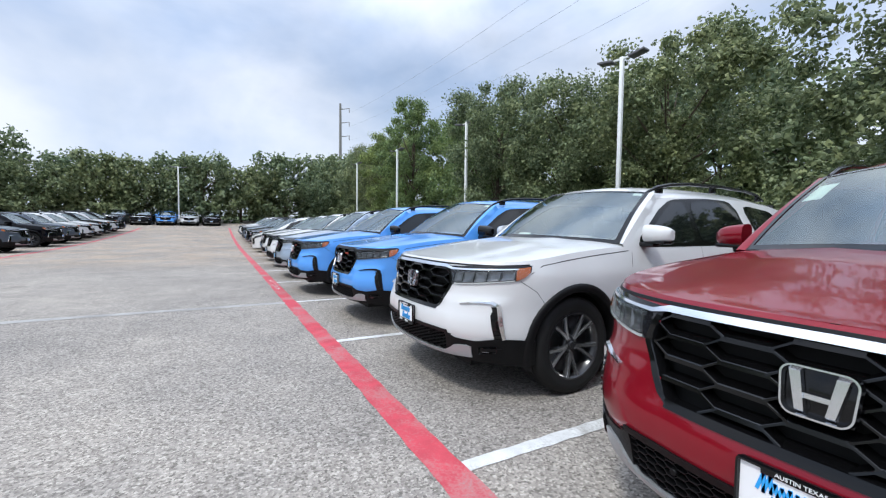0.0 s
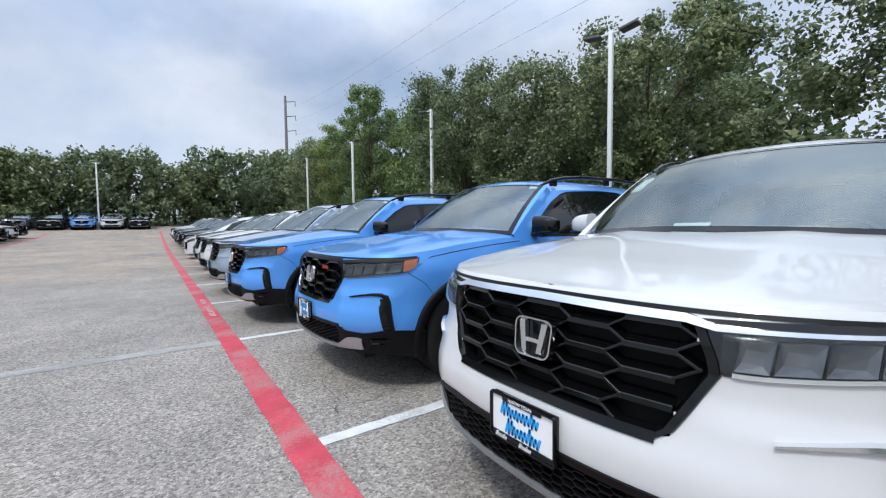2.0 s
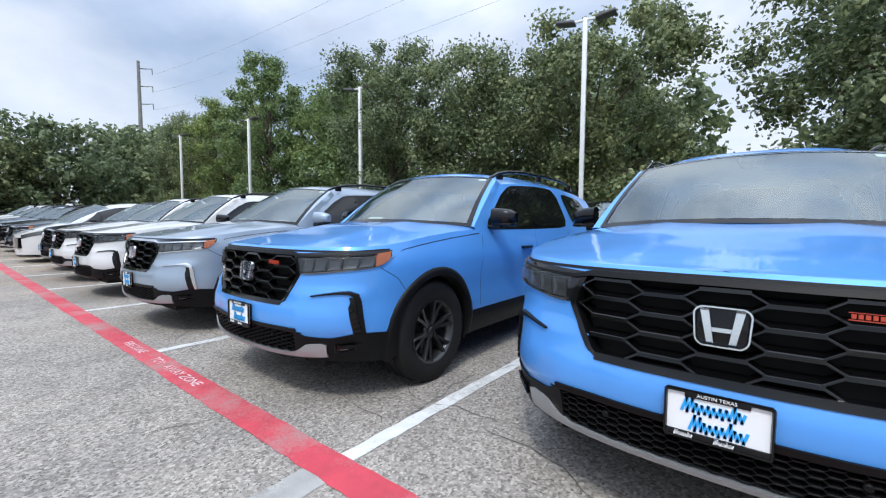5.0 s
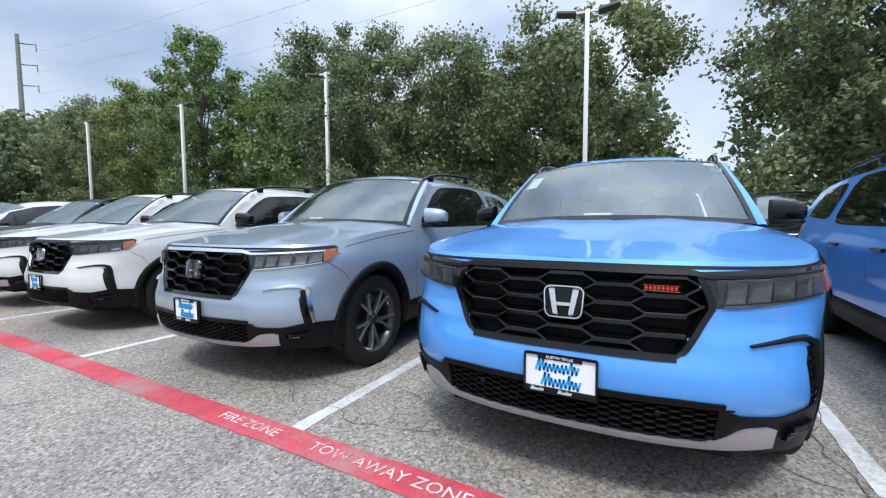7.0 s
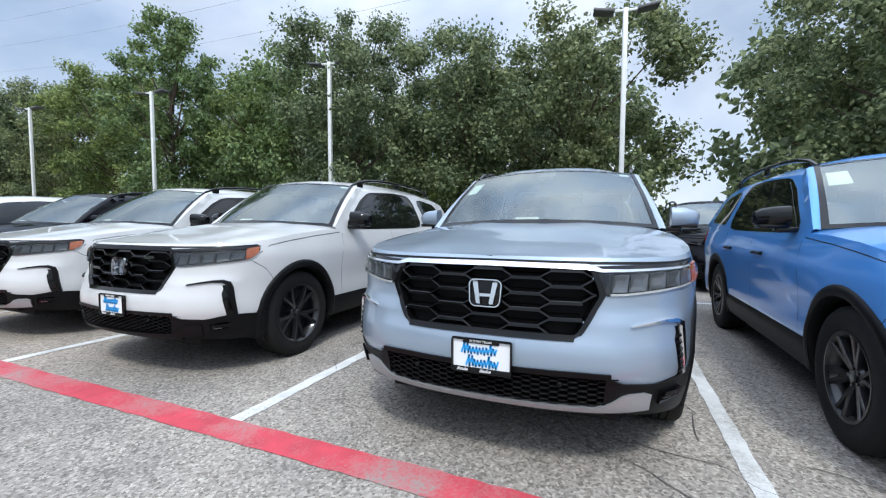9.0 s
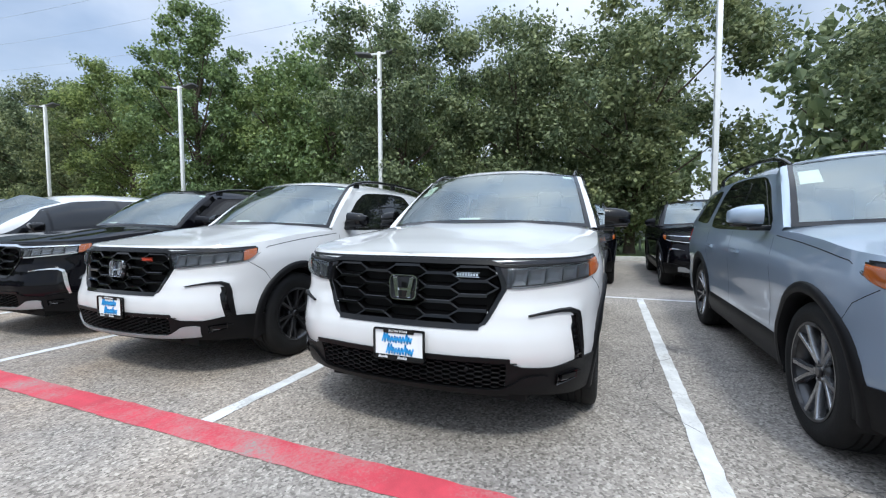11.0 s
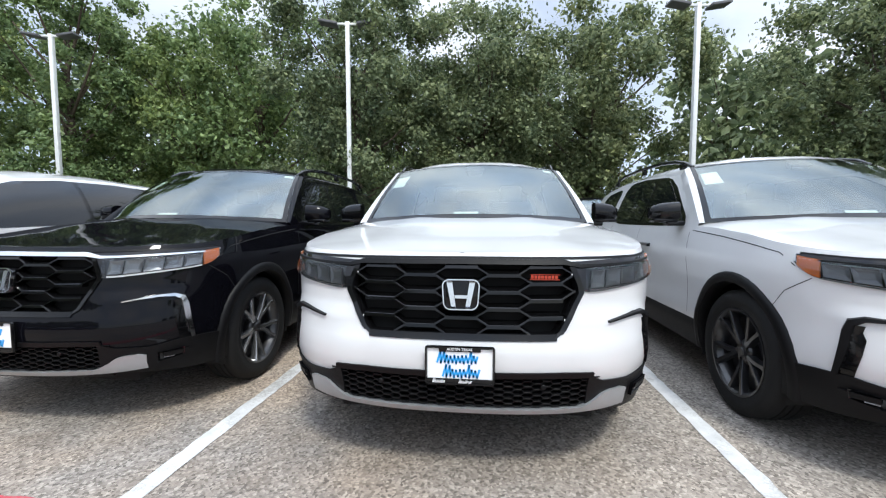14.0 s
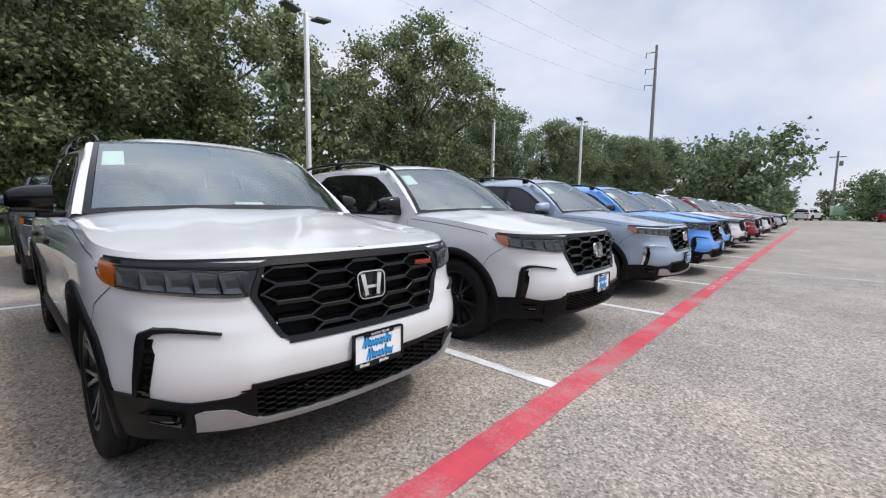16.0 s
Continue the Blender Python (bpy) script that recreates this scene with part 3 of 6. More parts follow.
def sill_mesh():
    b = Build()
    a, c = HUB_F + ARCH - 0.03, HUB_R - ARCH + 0.03
    top, under = [], []
    for u in span(a, c, 12):
        q = q_of_u(u)
        prof = [(0.25, -0.05), (0.27, 0.004), (0.32, 0.016), (0.40, 0.016), (0.455, 0.010), (0.475, -0.006)]
        top.append([skin(q, z, o) for z, o in prof])
        under.append([skin(q, z, -0.10) for z, o in prof])
    b.slab(top, under)
    return b.mesh("sill_cladding", 40)


def stroke(b, p, q, wide, deep, place):
    """A bar of a lattice from p to q in (y, z), laid on the nose by place(y, z, off)."""
    p, q = Vector(p), Vector(q)
    d = (q - p).normalized()
    n = Vector((-d.y, d.x)) * wide / 2
    e = d * wide * 0.35
    ring = [p - n - e, q - n + e, q + n + e, p + n - e]
    slim = [p - n * 0.7 - e, q - n * 0.7 + e, q + n * 0.15 + e, p + n * 0.15 - e]
    lip = [q + n * 0.36 + e, p + n * 0.36 - e]
    vs = [place(v.x, v.y, 0.0) for v in slim] + [place(v.x, v.y, -deep) for v in ring] + [place(v.x, v.y, -wide * 0.10) for v in lip]
    b.add(vs, [(0, 1, 2, 3), (0, 4, 5, 1), (3, 2, 8, 9), (9, 8, 6, 7), (1, 5, 6, 8, 2), (3, 9, 7, 4, 0)])


def lattice_mesh(name, inside, z0, dz, cell, flat, y_max, wide, deep, off):
    """Long hexagons: flat bars joined by short slants, every other column shifted by half a row."""
    b = Build()
    place = lambda y, z, o: nose_at(y, z, o + off)
    slant = cell - flat
    cols = int(y_max / cell) + 2
    for k in range(-cols, cols + 1):
        for r in range(-1, 12):
            y, z = k * cell - flat / 2, z0 + r * dz + (dz / 2 if k % 2 else 0.0)
            a, c = (y, z), (y + flat, z)
            if inside(*a) and inside(*c):
                stroke(b, a, c, wide, deep, place)
            for s in (-1, 1):
                e = (y + flat + slant, z + s * dz / 2)
                if inside(*c) and inside(*e):
                    stroke(b, c, e, wide * 0.42, deep, place)
    return b.mesh(name, 30)


def grille_frame_mesh():
    b = Build()
    zs = span(0.672, 0.995, 22)
    for s in (1, -1):
        top, under = [], []
        for z in zs:
            h = grille_half(z)
            top.append([nose_at(s * (h - 0.019), z, -0.014), nose_at(s * (h - 0.012), z, 0.004), nose_at(s * (h + 0.010), z, 0.008), nose_at(s * (h + 0.015), z, 0.001)])
            under.append([nose_at(s * (h + d), z, -0.05) for d in (-0.019, -0.012, 0.010, 0.015)])
        b.slab(top, under)
    hb = grille_half(0.676) + 0.008
    patch(b, [q_of_y(v) for v in span(-hb, hb, 24)], lambda q: 0.662, lambda q: 0.690, 0.007, 0.05, 2)
    return b.mesh("grille_frame", 40)


def grille_back_mesh():
    b = Build()
    rows = []
    for y in span(-0.56, 0.56, 24):
        rows.append([nose_at(y, z, -0.075) for z in span(0.62, 1.01, 6)])
    b.grid(rows)
    rows = []
    for y in span(-0.60, 0.60, 20):
        rows.append([nose_at(y, z, -0.05) for z in span(0.34, 0.53, 4)])
    b.grid(rows)
    return b.mesh("grille_backing", 50)


def lamp_low(q):
    return lerp_table(abs(q), [(0.490, 0.985), (0.540, 0.866), (0.62, 0.867), (0.98, 0.902), (1.06, 0.912), (1.10, 0.924), (1.14, 0.950), (1.18, 0.998)])


def lamp_high(q):
    return lerp_table(abs(q), [(0.490, 1.0), (0.70, 1.008), (1.0, 1.016), (1.12, 1.022), (1.22, 1.02)])


Q_LAMP = (0.492, 1.172)
LENS_TOP = 0.80


def lamp_part(name, q0, q1, f0, f1, off, depth=0.012, n=14):
    """A strip of the headlamp between the fractions f0 and f1 of its height."""
    b = Build()
    lo = lambda q: lamp_low(q) + (lamp_high(q) - lamp_low(q)) * f0
    hi = lambda q: lamp_low(q) + (lamp_high(q) - lamp_low(q)) * f1
    patch(b, span(q0, q1, n), lo, hi, off, depth, 3)
    return b.mesh(name, 40)


def lamp_lens_mesh():
    """The clear cover over the lower part of the headlamp."""
    at = lambda q, f: skin(q, lamp_low(q) + (lamp_high(q) - lamp_low(q)) * f, 0.020 - 0.014 * max(0.0, abs(2 * f / (LENS_TOP + 0.03) - 1) - 0.8) / 0.2)
    return Build().grid([[at(q, (LENS_TOP + 0.03) * i / 10) for i in range(11)] for q in span(0.545, 1.168, 24)]).mesh("lamp_lens", 60)


LED_CELLS = [(0.572, 0.640), (0.648, 0.732), (0.740, 0.830), (0.838, 0.926), (0.934, 1.034)]


def led_cell_mesh(k):
    """One reflector bowl of the headlamp: a frame of slanted faces round a sunken pane."""
    q0, q1 = LED_CELLS[k]
    at = lambda s, f, o: skin(q0 + (q1 - q0) * s + 0.010 * f, lamp_low(q0 + (q1 - q0) * s) + (lamp_high(q0 + (q1 - q0) * s) - lamp_low(q0 + (q1 - q0) * s)) * (0.13 + 0.56 * f), o)
    b = Build()
    outer = [at(0.0, 0, 0.013), at(1, 0, 0.013), at(1, 1, 0.013), at(0, 1, 0.013)]
    inner = [at(0.16, 0.30, 0.0055), at(0.78, 0.24, 0.0055), at(0.82, 0.66, 0.0055), at(0.22, 0.72, 0.0055)]
    foot = [at(0.0, 0, 0.003), at(1, 0, 0.003), at(1, 1, 0.003), at(0, 1, 0.003)]
    b.add(outer + inner + foot, [(4, 5, 6, 7), (0, 1, 5, 4), (1, 2, 6, 5), (2, 3, 7, 6), (3, 0, 4, 7), (8, 9, 1, 0), (9, 10, 2, 1), (10, 11, 3, 2), (11, 8, 0, 3)])
    return b.mesh("led_cell", 0)


def vent_blade_mesh():
    """The bent trim at the bumper corner: a thin arm and a blade that runs down and back."""
    b = Build()
    pts = [(0.66, 0.735, 0.010), (0.74, 0.748, 0.014), (0.83, 0.757, 0.020), (0.90, 0.755, 0.028), (0.945, 0.735, 0.042), (0.965, 0.69, 0.050), (0.985, 0.63, 0.050), (1.00, 0.56, 0.046), (1.012, 0.49, 0.036)]
    top, under = [], []
    for i, (q, z, w) in enumerate(pts):
        a, c = pts[max(0, i - 1)], pts[min(len(pts) - 1, i + 1)]
        d = Vector((c[0] - a[0], c[1] - a[1])).normalized()
        n = Vector((-d.y, d.x))
        row = [(q + n.x * w * s / 2, z + n.y * w * s / 2, o) for s, o in ((-1, -0.004), (-0.6, 0.014), (0.6, 0.016), (1, -0.004))]
        top.append([skin(r[0], r[1], r[2]) for r in row])
        under.append([skin(r[0], r[1], -0.02) for r in row])
    return b.slab(top, under).mesh("vent_trim", 40)


BLADE_Q = [(0.49, 1.012), (0.56, 1.0), (0.63, 0.985), (0.69, 0.965), (0.735, 0.945)]


def vent_gill_mesh():
    """The dark slotted recess that lies along the inner side of the blade."""
    b = Build()

    def strip(z0, z1, inner, outer, off, n):
        top, under = [], []
        for z in span(z0, z1, n):
            q = lerp_table(z, BLADE_Q)
            wide = inner * (1.0 if z < 0.68 else 0.75)
            top.append([skin(v, z, off) for v in span(q - wide, q - outer, 3)])
            under.append([skin(v, z, off - 0.02) for v in span(q - wide, q - outer, 3)])
        b.slab(top, under)

    strip(0.485, 0.725, 0.066, 0.012, 0.003, 8)
    for k in range(6):
        z = 0.515 + k * 0.032
        strip(z, z + 0.010, 0.060, 0.014, 0.010, 1)
    return b.mesh("vent_gill", 30)


def bumper_mesh():
    """Black lower bumper: corner pieces and the lip round the mesh intake."""
    b = Build()
    for s in (1, -1):
        hi = lambda q: lerp_table(abs(q), [(0.0, 0.515), (0.55, 0.515), (0.64, 0.480), (0.80, 0.470), (0.95, 0.495), (1.12, 0.485), (1.35, 0.46)])
        lo = lambda q: lerp_table(abs(q), [(0.0, 0.33), (0.6, 0.33), (0.8, 0.31), (1.0, 0.29), (1.4, 0.28)])
        patch(b, [s * v for v in span(0.56, 1.26, 18)], lo, hi, 0.010, 0.06, 5)
        patch(b, [s * v for v in span(0.86, 1.0, 5)], lambda q: 0.40, lambda q: 0.425, 0.024, 0.03, 2)
    patch(b, span(-0.58, 0.58, 26), lambda q: 0.502, lambda q: 0.528, 0.010, 0.06, 2)
    patch(b, span(-0.58, 0.58, 26), lambda q: 0.300, lambda q: 0.345, -0.02, 0.06, 2)
    return b.mesh("lower_bumper", 40)


def skid_mesh():
    b = Build()
    lo = lambda q: lerp_table(abs(q), [(0, 0.334), (0.6, 0.338), (0.78, 0.345)])
    hi = lambda q: lerp_table(abs(q), [(0, 0.358), (0.54, 0.364), (0.60, 0.395), (0.65, 0.432), (0.75, 0.436), (0.78, 0.425)])
    patch(b, span(-0.78, 0.78, 44), lo, hi, 0.022, 0.05, 3)
    return b.mesh("skid_strip", 40)


def brow_mesh():
    """The bar along the top of the grille that thins out above the headlamp lenses."""
    b = Build()
    lo = lambda q: lerp_table(abs(q), [(0.0, 0.991), (0.46, 0.988), (0.53, 0.975), (0.62, 0.978), (1.08, 0.994), (1.12, 0.996)])
    hi = lambda q: lerp_table(abs(q), [(0.0, 1.014), (0.46, 1.010), (0.53, 0.990), (0.62, 0.989), (1.08, 1.002), (1.12, 1.002)])
    patch(b, span(-1.06, 1.06, 88), lo, hi, 0.014, 0.03, 2)
    return b.mesh("grille_bar", 40)


def hood_seal_mesh():
    b = Build()
    lo = lambda q: lerp_table(abs(q), [(0.0, 1.012), (0.5, 1.010), (0.9, 1.010), (1.2, 1.022)])
    patch(b, span(-1.15, 1.15, 50), lo, lambda q: lo(q) + 0.011, 0.004, 0.02, 1)
    return b.mesh("hood_seal", 40)


def frame_ring(b, w, h, bar, depth, r=0.02, m=None, seg=6):
    """A flat rounded frame in (x, y), its back at z = 0."""
    def ring(w, h, r):
        pts = []
        for cx, cy, a0 in ((w / 2 - r, h / 2 - r, 0), (-w / 2 + r, h / 2 - r, 90), (-w / 2 + r, -h / 2 + r, 180), (w / 2 - r, -h / 2 + r, 270)):
            for k in range(seg + 1):
                a = radians(a0 + 90 * k / seg)
                pts.append((cx + r * math.cos(a), cy + r * math.sin(a)))
        return pts
    o, i_ = ring(w, h, r), ring(w - 2 * bar, h - 2 * bar, max(0.004, r - bar))
    mid = ring(w - bar * 0.5, h - bar * 0.5, max(0.004, r - bar * 0.25))
    mid2 = ring(w - bar * 1.5, h - bar * 1.5, max(0.004, r - bar * 0.75))
    n = len(o)
    vs = [Vector((*p, 0)) for p in o] + [Vector((*p, depth)) for p in mid] + [Vector((*p, depth)) for p in mid2] + [Vector((*p, 0)) for p in i_]
    if m is not None:
        vs = [m @ v for v in vs]
    fs = []
    for k in range(n):
        j = (k + 1) % n
        for lv in range(3):
            fs.append((lv * n + k, lv * n + j, (lv + 1) * n + j, (lv + 1) * n + k))
    return b.add(vs, fs)


# a sign plane on the nose: local x runs to -y, local y up, local z forward
NOSE_PLANE = Matrix(((0, 0, -1, 0), (-1, 0, 0, 0), (0, 1, 0, 0), (0, 0, 0, 1)))


def nose_plane(u, y, z, lean=0.0):
    return Matrix.Translation((u, y, z)) @ Matrix.Rotation(radians(lean), 4, "Y") @ NOSE_PLANE


def emblem_mesh():
    m = nose_plane(0.050, 0, 0.858, 7)
    b = Build()
    frame_ring(b, 0.166, 0.140, 0.010, 0.018, 0.034)
    b.v = [(x * (1 + 0.9 * y), y, z) for x, y, z in b.v]

    def bar(vs, top):
        c = sum((Vector(v) for v in vs), Vector((0, 0))) / len(vs)
        slim = [c + (Vector(v) - c) * 0.86 for v in vs]
        b.add([(x, y, 0.002) for x, y in vs] + [(x, y, top) for x, y in slim], [(4, 5, 6, 7), (0, 1, 5, 4), (1, 2, 6, 5), (2, 3, 7, 6), (3, 0, 4, 7)])

    for s in (-1, 1):
        bar([(s * 0.019, -0.058), (s * 0.042, -0.058), (s * 0.066, 0.060), (s * 0.037, 0.060)], 0.018)
    bar([(-0.030, -0.018), (0.030, -0.018), (0.032, -0.002), (-0.032, -0.002)], 0.012)
    b.v = [tuple(m @ Vector(v)) for v in b.v]
    return b.mesh("emblem", 30)


def emblem_back_mesh():
    m = nose_plane(0.054, 0, 0.858, 7)
    return Build().box(-0.076, 0.076, -0.066, 0.066, -0.02, 0.003, m, 0.008).mesh("emblem_backing", 30)


PLATE_U, PLATE_Z = -0.020, 0.562


def plate_meshes():
    m = nose_plane(PLATE_U, 0, PLATE_Z)
    plate = Build().box(-0.142, 0.142, -0.066, 0.072, -0.006, 0.0, m).mesh("plate", 30)
    b = Build()
    frame_ring(b, 0.304, 0.170, 0.012, 0.010, 0.014, m)
    b.box(-0.146, 0.146, -0.084, -0.058, -0.010, 0.006, m, 0.003)
    b.box(-0.090, 0.090, 0.060, 0.084, -0.010, 0.006, m, 0.003)
    b.box(-0.144, 0.144, -0.080, 0.080, -0.02, -0.008, m)
    frame_ = b.mesh("plate_frame", 30)
    ink = Build()

    def stroke_on(build, pts, wide, lift):
        for a, c in zip(pts, pts[1:]):
            d = Vector((c[0] - a[0], c[1] - a[1]))
            e, n_ = d.normalized() * wide * 0.3, Vector((-d.y, d.x)).normalized() * wide / 2
            q = [(a[0] - n_.x - e.x, a[1] - n_.y - e.y), (c[0] - n_.x + e.x, c[1] - n_.y + e.y), (c[0] + n_.x + e.x, c[1] + n_.y + e.y), (a[0] + n_.x - e.x, a[1] + n_.y - e.y)]
            build.add([m @ Vector((x, y_, z)) for z in (lift - 0.003, lift) for x, y_ in q], [(4, 5, 6, 7), (0, 1, 5, 4), (2, 3, 7, 6), (1, 2, 6, 5), (3, 0, 4, 7)])

    def mark(build, x, y, h, tall, wide, lift):
        """A slanted zigzag of strokes, a plain stand-in for a script wordmark."""
        pts = []
        for k, top in enumerate(tall):
            pts += [(x + h * (0.5 * k) + 0.30 * v, y + v) for v in (0.0 if k % 2 else h * 0.12, h * top)]
        stroke_on(build, pts, wide, lift)

    mark(ink, -0.098, 0.010, 0.033, (1.6, 1.5, 1, 0.9, 1, 0.9, 1, 1, 1.6, 1, 0.9), 0.0088, 0.003)
    mark(ink, -0.074, -0.051, 0.033, (1.6, 1.5, 1, 0.9, 1, 1, 1.6, 1, 0.9, 1), 0.0088, 0.003)
    ink_ = ink.mesh("plate_logo", 0)
    dots = Build()
    mark(dots, -0.118, -0.078, 0.0125, (1.4, 1.4, 1, 1, 1, 1, 1.4, 1, 1), 0.0038, 0.0085)
    mark(dots, -0.004, -0.078, 0.0125, (1.4, 1.4, 1, 1, 1, 1.4, 1, 1, 1), 0.0038, 0.0085)
    return plate, frame_, ink_, dots.mesh("frame_lettering", 0)


def text_mesh(body, size, name, extrude=0.0012):
    cu = bpy.data.curves.new(name, "FONT")
    cu.body, cu.size, cu.extrude, cu.align_x, cu.align_y, cu.resolution_u = body, size, extrude, "CENTER", "CENTER", 2
    ob = bpy.data.objects.new(name, cu)
    scene.collection.objects.link(ob)
    me = bpy.data.meshes.new_from_object(ob.evaluated_get(bpy.context.evaluated_depsgraph_get()))
    bpy.data.objects.remove(ob)
    me.name = name
    me.materials.clear()
    return me


def badge_mesh():
    m = nose_plane(0.050, -0.36, 0.94, 7)
    b = Build()
    for k in range(8):
        b.box(-0.056 + k * 0.0145, -0.046 + k * 0.0145, -0.006, 0.007, 0.0, 0.006, m)
    b.box(-0.062, 0.064, -0.012, -0.009, 0.0, 0.005, m)
    b.box(-0.062, 0.064, 0.010, 0.012, 0.0, 0.005, m)
    return b.mesh("badge", 0)


def mirror_meshes():
    b = Build()
    rows = []
    for i in range(9):
        f = i / 8
        y = 0.985 + 0.195 * f
        h = 0.076 * (1 - 0.45 * f**4)
        d = 0.085 * (1 - 0.5 * f**5)
        ring = []
        for k in range(13):
            a = 2 * math.pi * k / 12
            c, s = math.cos(a), math.sin(a)
            ring.append(Vector((1.80 + d * math.copysign(abs(c) ** 0.6, c) * (1.0 if c < 0 else 0.62) + 0.035 * f, y, 1.262 - 0.012 * f + h * math.copysign(abs(s) ** 0.6, s))))
        rows.append(ring)
    b.grid(rows)
    b.add(rows[-1][:12], [tuple(range(12))])
    b.add(rows[0][:12], [tuple(range(11, -1, -1))])
    cap = b.mesh("mirror_cap", 50)
    s = Build()
    s.box(1.76, 1.86, 0.88, 1.06, 1.145, 1.185, None, 0.012)
    s.box(1.745, 1.88, 0.985, 1.165, 1.175, 1.205, None, 0.012)
    return cap, s.mesh("mirror_foot", 40)


def wheel_meshes(style, seg=44):
    """Hub at the origin, outer face towards +y."""
    rim_r = {"split": 0.262, "trail": 0.238, "black": 0.262}[style]
    tyre = Build()
    R, W = 0.383, 0.125
    prof = [(rim_r - 0.004, -0.105), (rim_r + 0.02, -0.122), (R - 0.055, -W), (R - 0.022, -W + 0.008), (R - 0.004, -W + 0.028), (R, -0.06), (R, -0.045), (R - 0.008, -0.042), (R - 0.008, -0.036), (R, -0.033), (R, -0.004), (R - 0.008, -0.002), (R - 0.008, 0.004), (R, 0.006), (R, 0.033), (R - 0.008, 0.036), (R - 0.008, 0.042), (R, 0.045), (R, 0.06), (R - 0.004, W - 0.028), (R - 0.022, W - 0.008), (R - 0.055, W), (rim_r + 0.045, W - 0.001), (rim_r + 0.040, W - 0.004), (rim_r + 0.015, W - 0.006), (rim_r - 0.004, 0.105)]
    tyre.lathe(prof if seg > 30 else prof[:6] + prof[18:], seg)
    rim = Build()
    rim.lathe([(rim_r - 0.002, -0.10), (rim_r - 0.02, -0.08), (rim_r - 0.035, 0.0), (rim_r - 0.022, 0.085), (rim_r + 0.004, 0.110), (rim_r + 0.006, 0.118), (rim_r - 0.006, 0.118), (rim_r - 0.018, 0.104)], seg)
    rim.lathe([(0.001, 0.02), (rim_r - 0.035, 0.02)], 30)
    rim.lathe([(0.001, 0.078), (0.062, 0.076), (0.075, 0.06), (0.075, 0.02)], 24)
    face = Build()
    n = {"split": 5, "trail": 6, "black": 5}[style]
    for k in range(n):
        m = Matrix.Rotation(2 * math.pi * (k + 0.25) / n, 4, "Y")
        for s in (-1, 1):
            spread = 0.24 if style != "trail" else 0.17
            a0, a1 = s * 0.016, s * spread
            def at(r, a, w, y):
                t = Vector((r * math.cos(a), y, r * math.sin(a)))
                side = Vector((-math.sin(a), 0, math.cos(a))) * w
                return t, side
            vs = []
            for r, a, w, y, d in ((0.050, a0 * 3, 0.014, 0.074, 0.03), (0.13, s * (0.07 + spread * 0.30), 0.014, 0.088, 0.035), (0.20, s * (0.06 + spread * 0.62), 0.013, 0.098, 0.035), (rim_r - 0.010, s * spread, 0.016, 0.106, 0.03)):
                t, side = at(r, a, w, y)
                vs += [t - side, t - side * 0.75 + Vector((0, 0.008, 0)), t + side * 0.75 + Vector((0, 0.008, 0)), t + side, t + side - Vector((0, d, 0)), t - side - Vector((0, d, 0))]
            fs = []
            for i in range(3):
                for j in range(6):
                    fs.append((i * 6 + j, i * 6 + (j + 1) % 6, (i + 1) * 6 + (j + 1) % 6, (i + 1) * 6 + j))
            face.add([m @ v for v in vs], fs)
    for k in range(5):
        m = Matrix.Rotation(2 * math.pi * k / 5, 4, "Y") @ Matrix.Translation((0.048, 0, 0))
        face.lathe([(0.0005, 0.086), (0.010, 0.086), (0.011, 0.07)], 8)
        vs = face.v[-24:]
        face.v[-24:] = [tuple(m @ Vector(v)) for v in vs]
    cap = Build().lathe([(0.0005, 0.092), (0.024, 0.092), (0.030, 0.086), (0.031, 0.07)], 20)
    return tyre.mesh("tyre", 40), rim.mesh("rim_barrel", 40), face.mesh("spokes", 30), cap.mesh("centre_cap", 30)


def rail_mesh():
    b = Build()
    pts = [(2.16, 0.700, 1.650), (2.30, 0.703, 1.705), (2.50, 0.707, 1.742), (2.8, 0.713, 1.766), (3.4, 0.715, 1.773), (3.9, 0.709, 1.758), (4.2, 0.699, 1.725), (4.38, 0.690, 1.662)]
    b.tube(pts, [0.014, 0.018, 0.019, 0.019, 0.019, 0.019, 0.018, 0.014], 8)
    for u, y, z in ((2.34, 0.703, 1.68), (3.25, 0.713, 1.725), (4.24, 0.697, 1.68)):
        b.box(u - 0.05, u + 0.05, y - 0.014, y + 0.014, z - 0.03, z + 0.03, None, 0.006)
    return b.mesh("roof_rail", 50)


def cabin_inside_mesh():
    b = Build()
    b.box(1.60, 2.05, -0.70, 0.70, 0.95, 1.12, None, 0.03)
    b.box(1.70, 4.7, -0.72, 0.72, 0.72, 0.80)
    b.box(4.55, 4.62, -0.70, 0.70, 0.8, 1.62)
    return b.mesh("dashboard", 40)


def seat_mesh():
    b = Build()
    b.box(2.62, 3.12, -0.24, 0.24, 0.80, 0.98, None, 0.04)
    b.box(3.00, 3.16, -0.24, 0.24, 0.92, 1.40, Matrix.Translation((3.08, 0, 0.95)) @ Matrix.Rotation(radians(9), 4, "Y") @ Matrix.Translation((-3.08, 0, -0.95)), 0.05)
    b.box(3.11, 3.21, -0.13, 0.13, 1.40, 1.58, None, 0.04)
    return b.mesh("seat", 50)


def steering_mesh():
    b = Build()
    pts = [Vector((2.22 + 0.07 * math.sin(a), -0.37 + 0.18 * math.cos(a), 1.10 + 0.165 * math.sin(a))) for a in [2 * math.pi * k / 20 for k in range(21)]]
    b.tube(pts, 0.016, 6)
    b.box(2.18, 2.24, -0.53, -0.21, 1.08, 1.12, None, 0.01)
    return b.mesh("steering_wheel", 50)


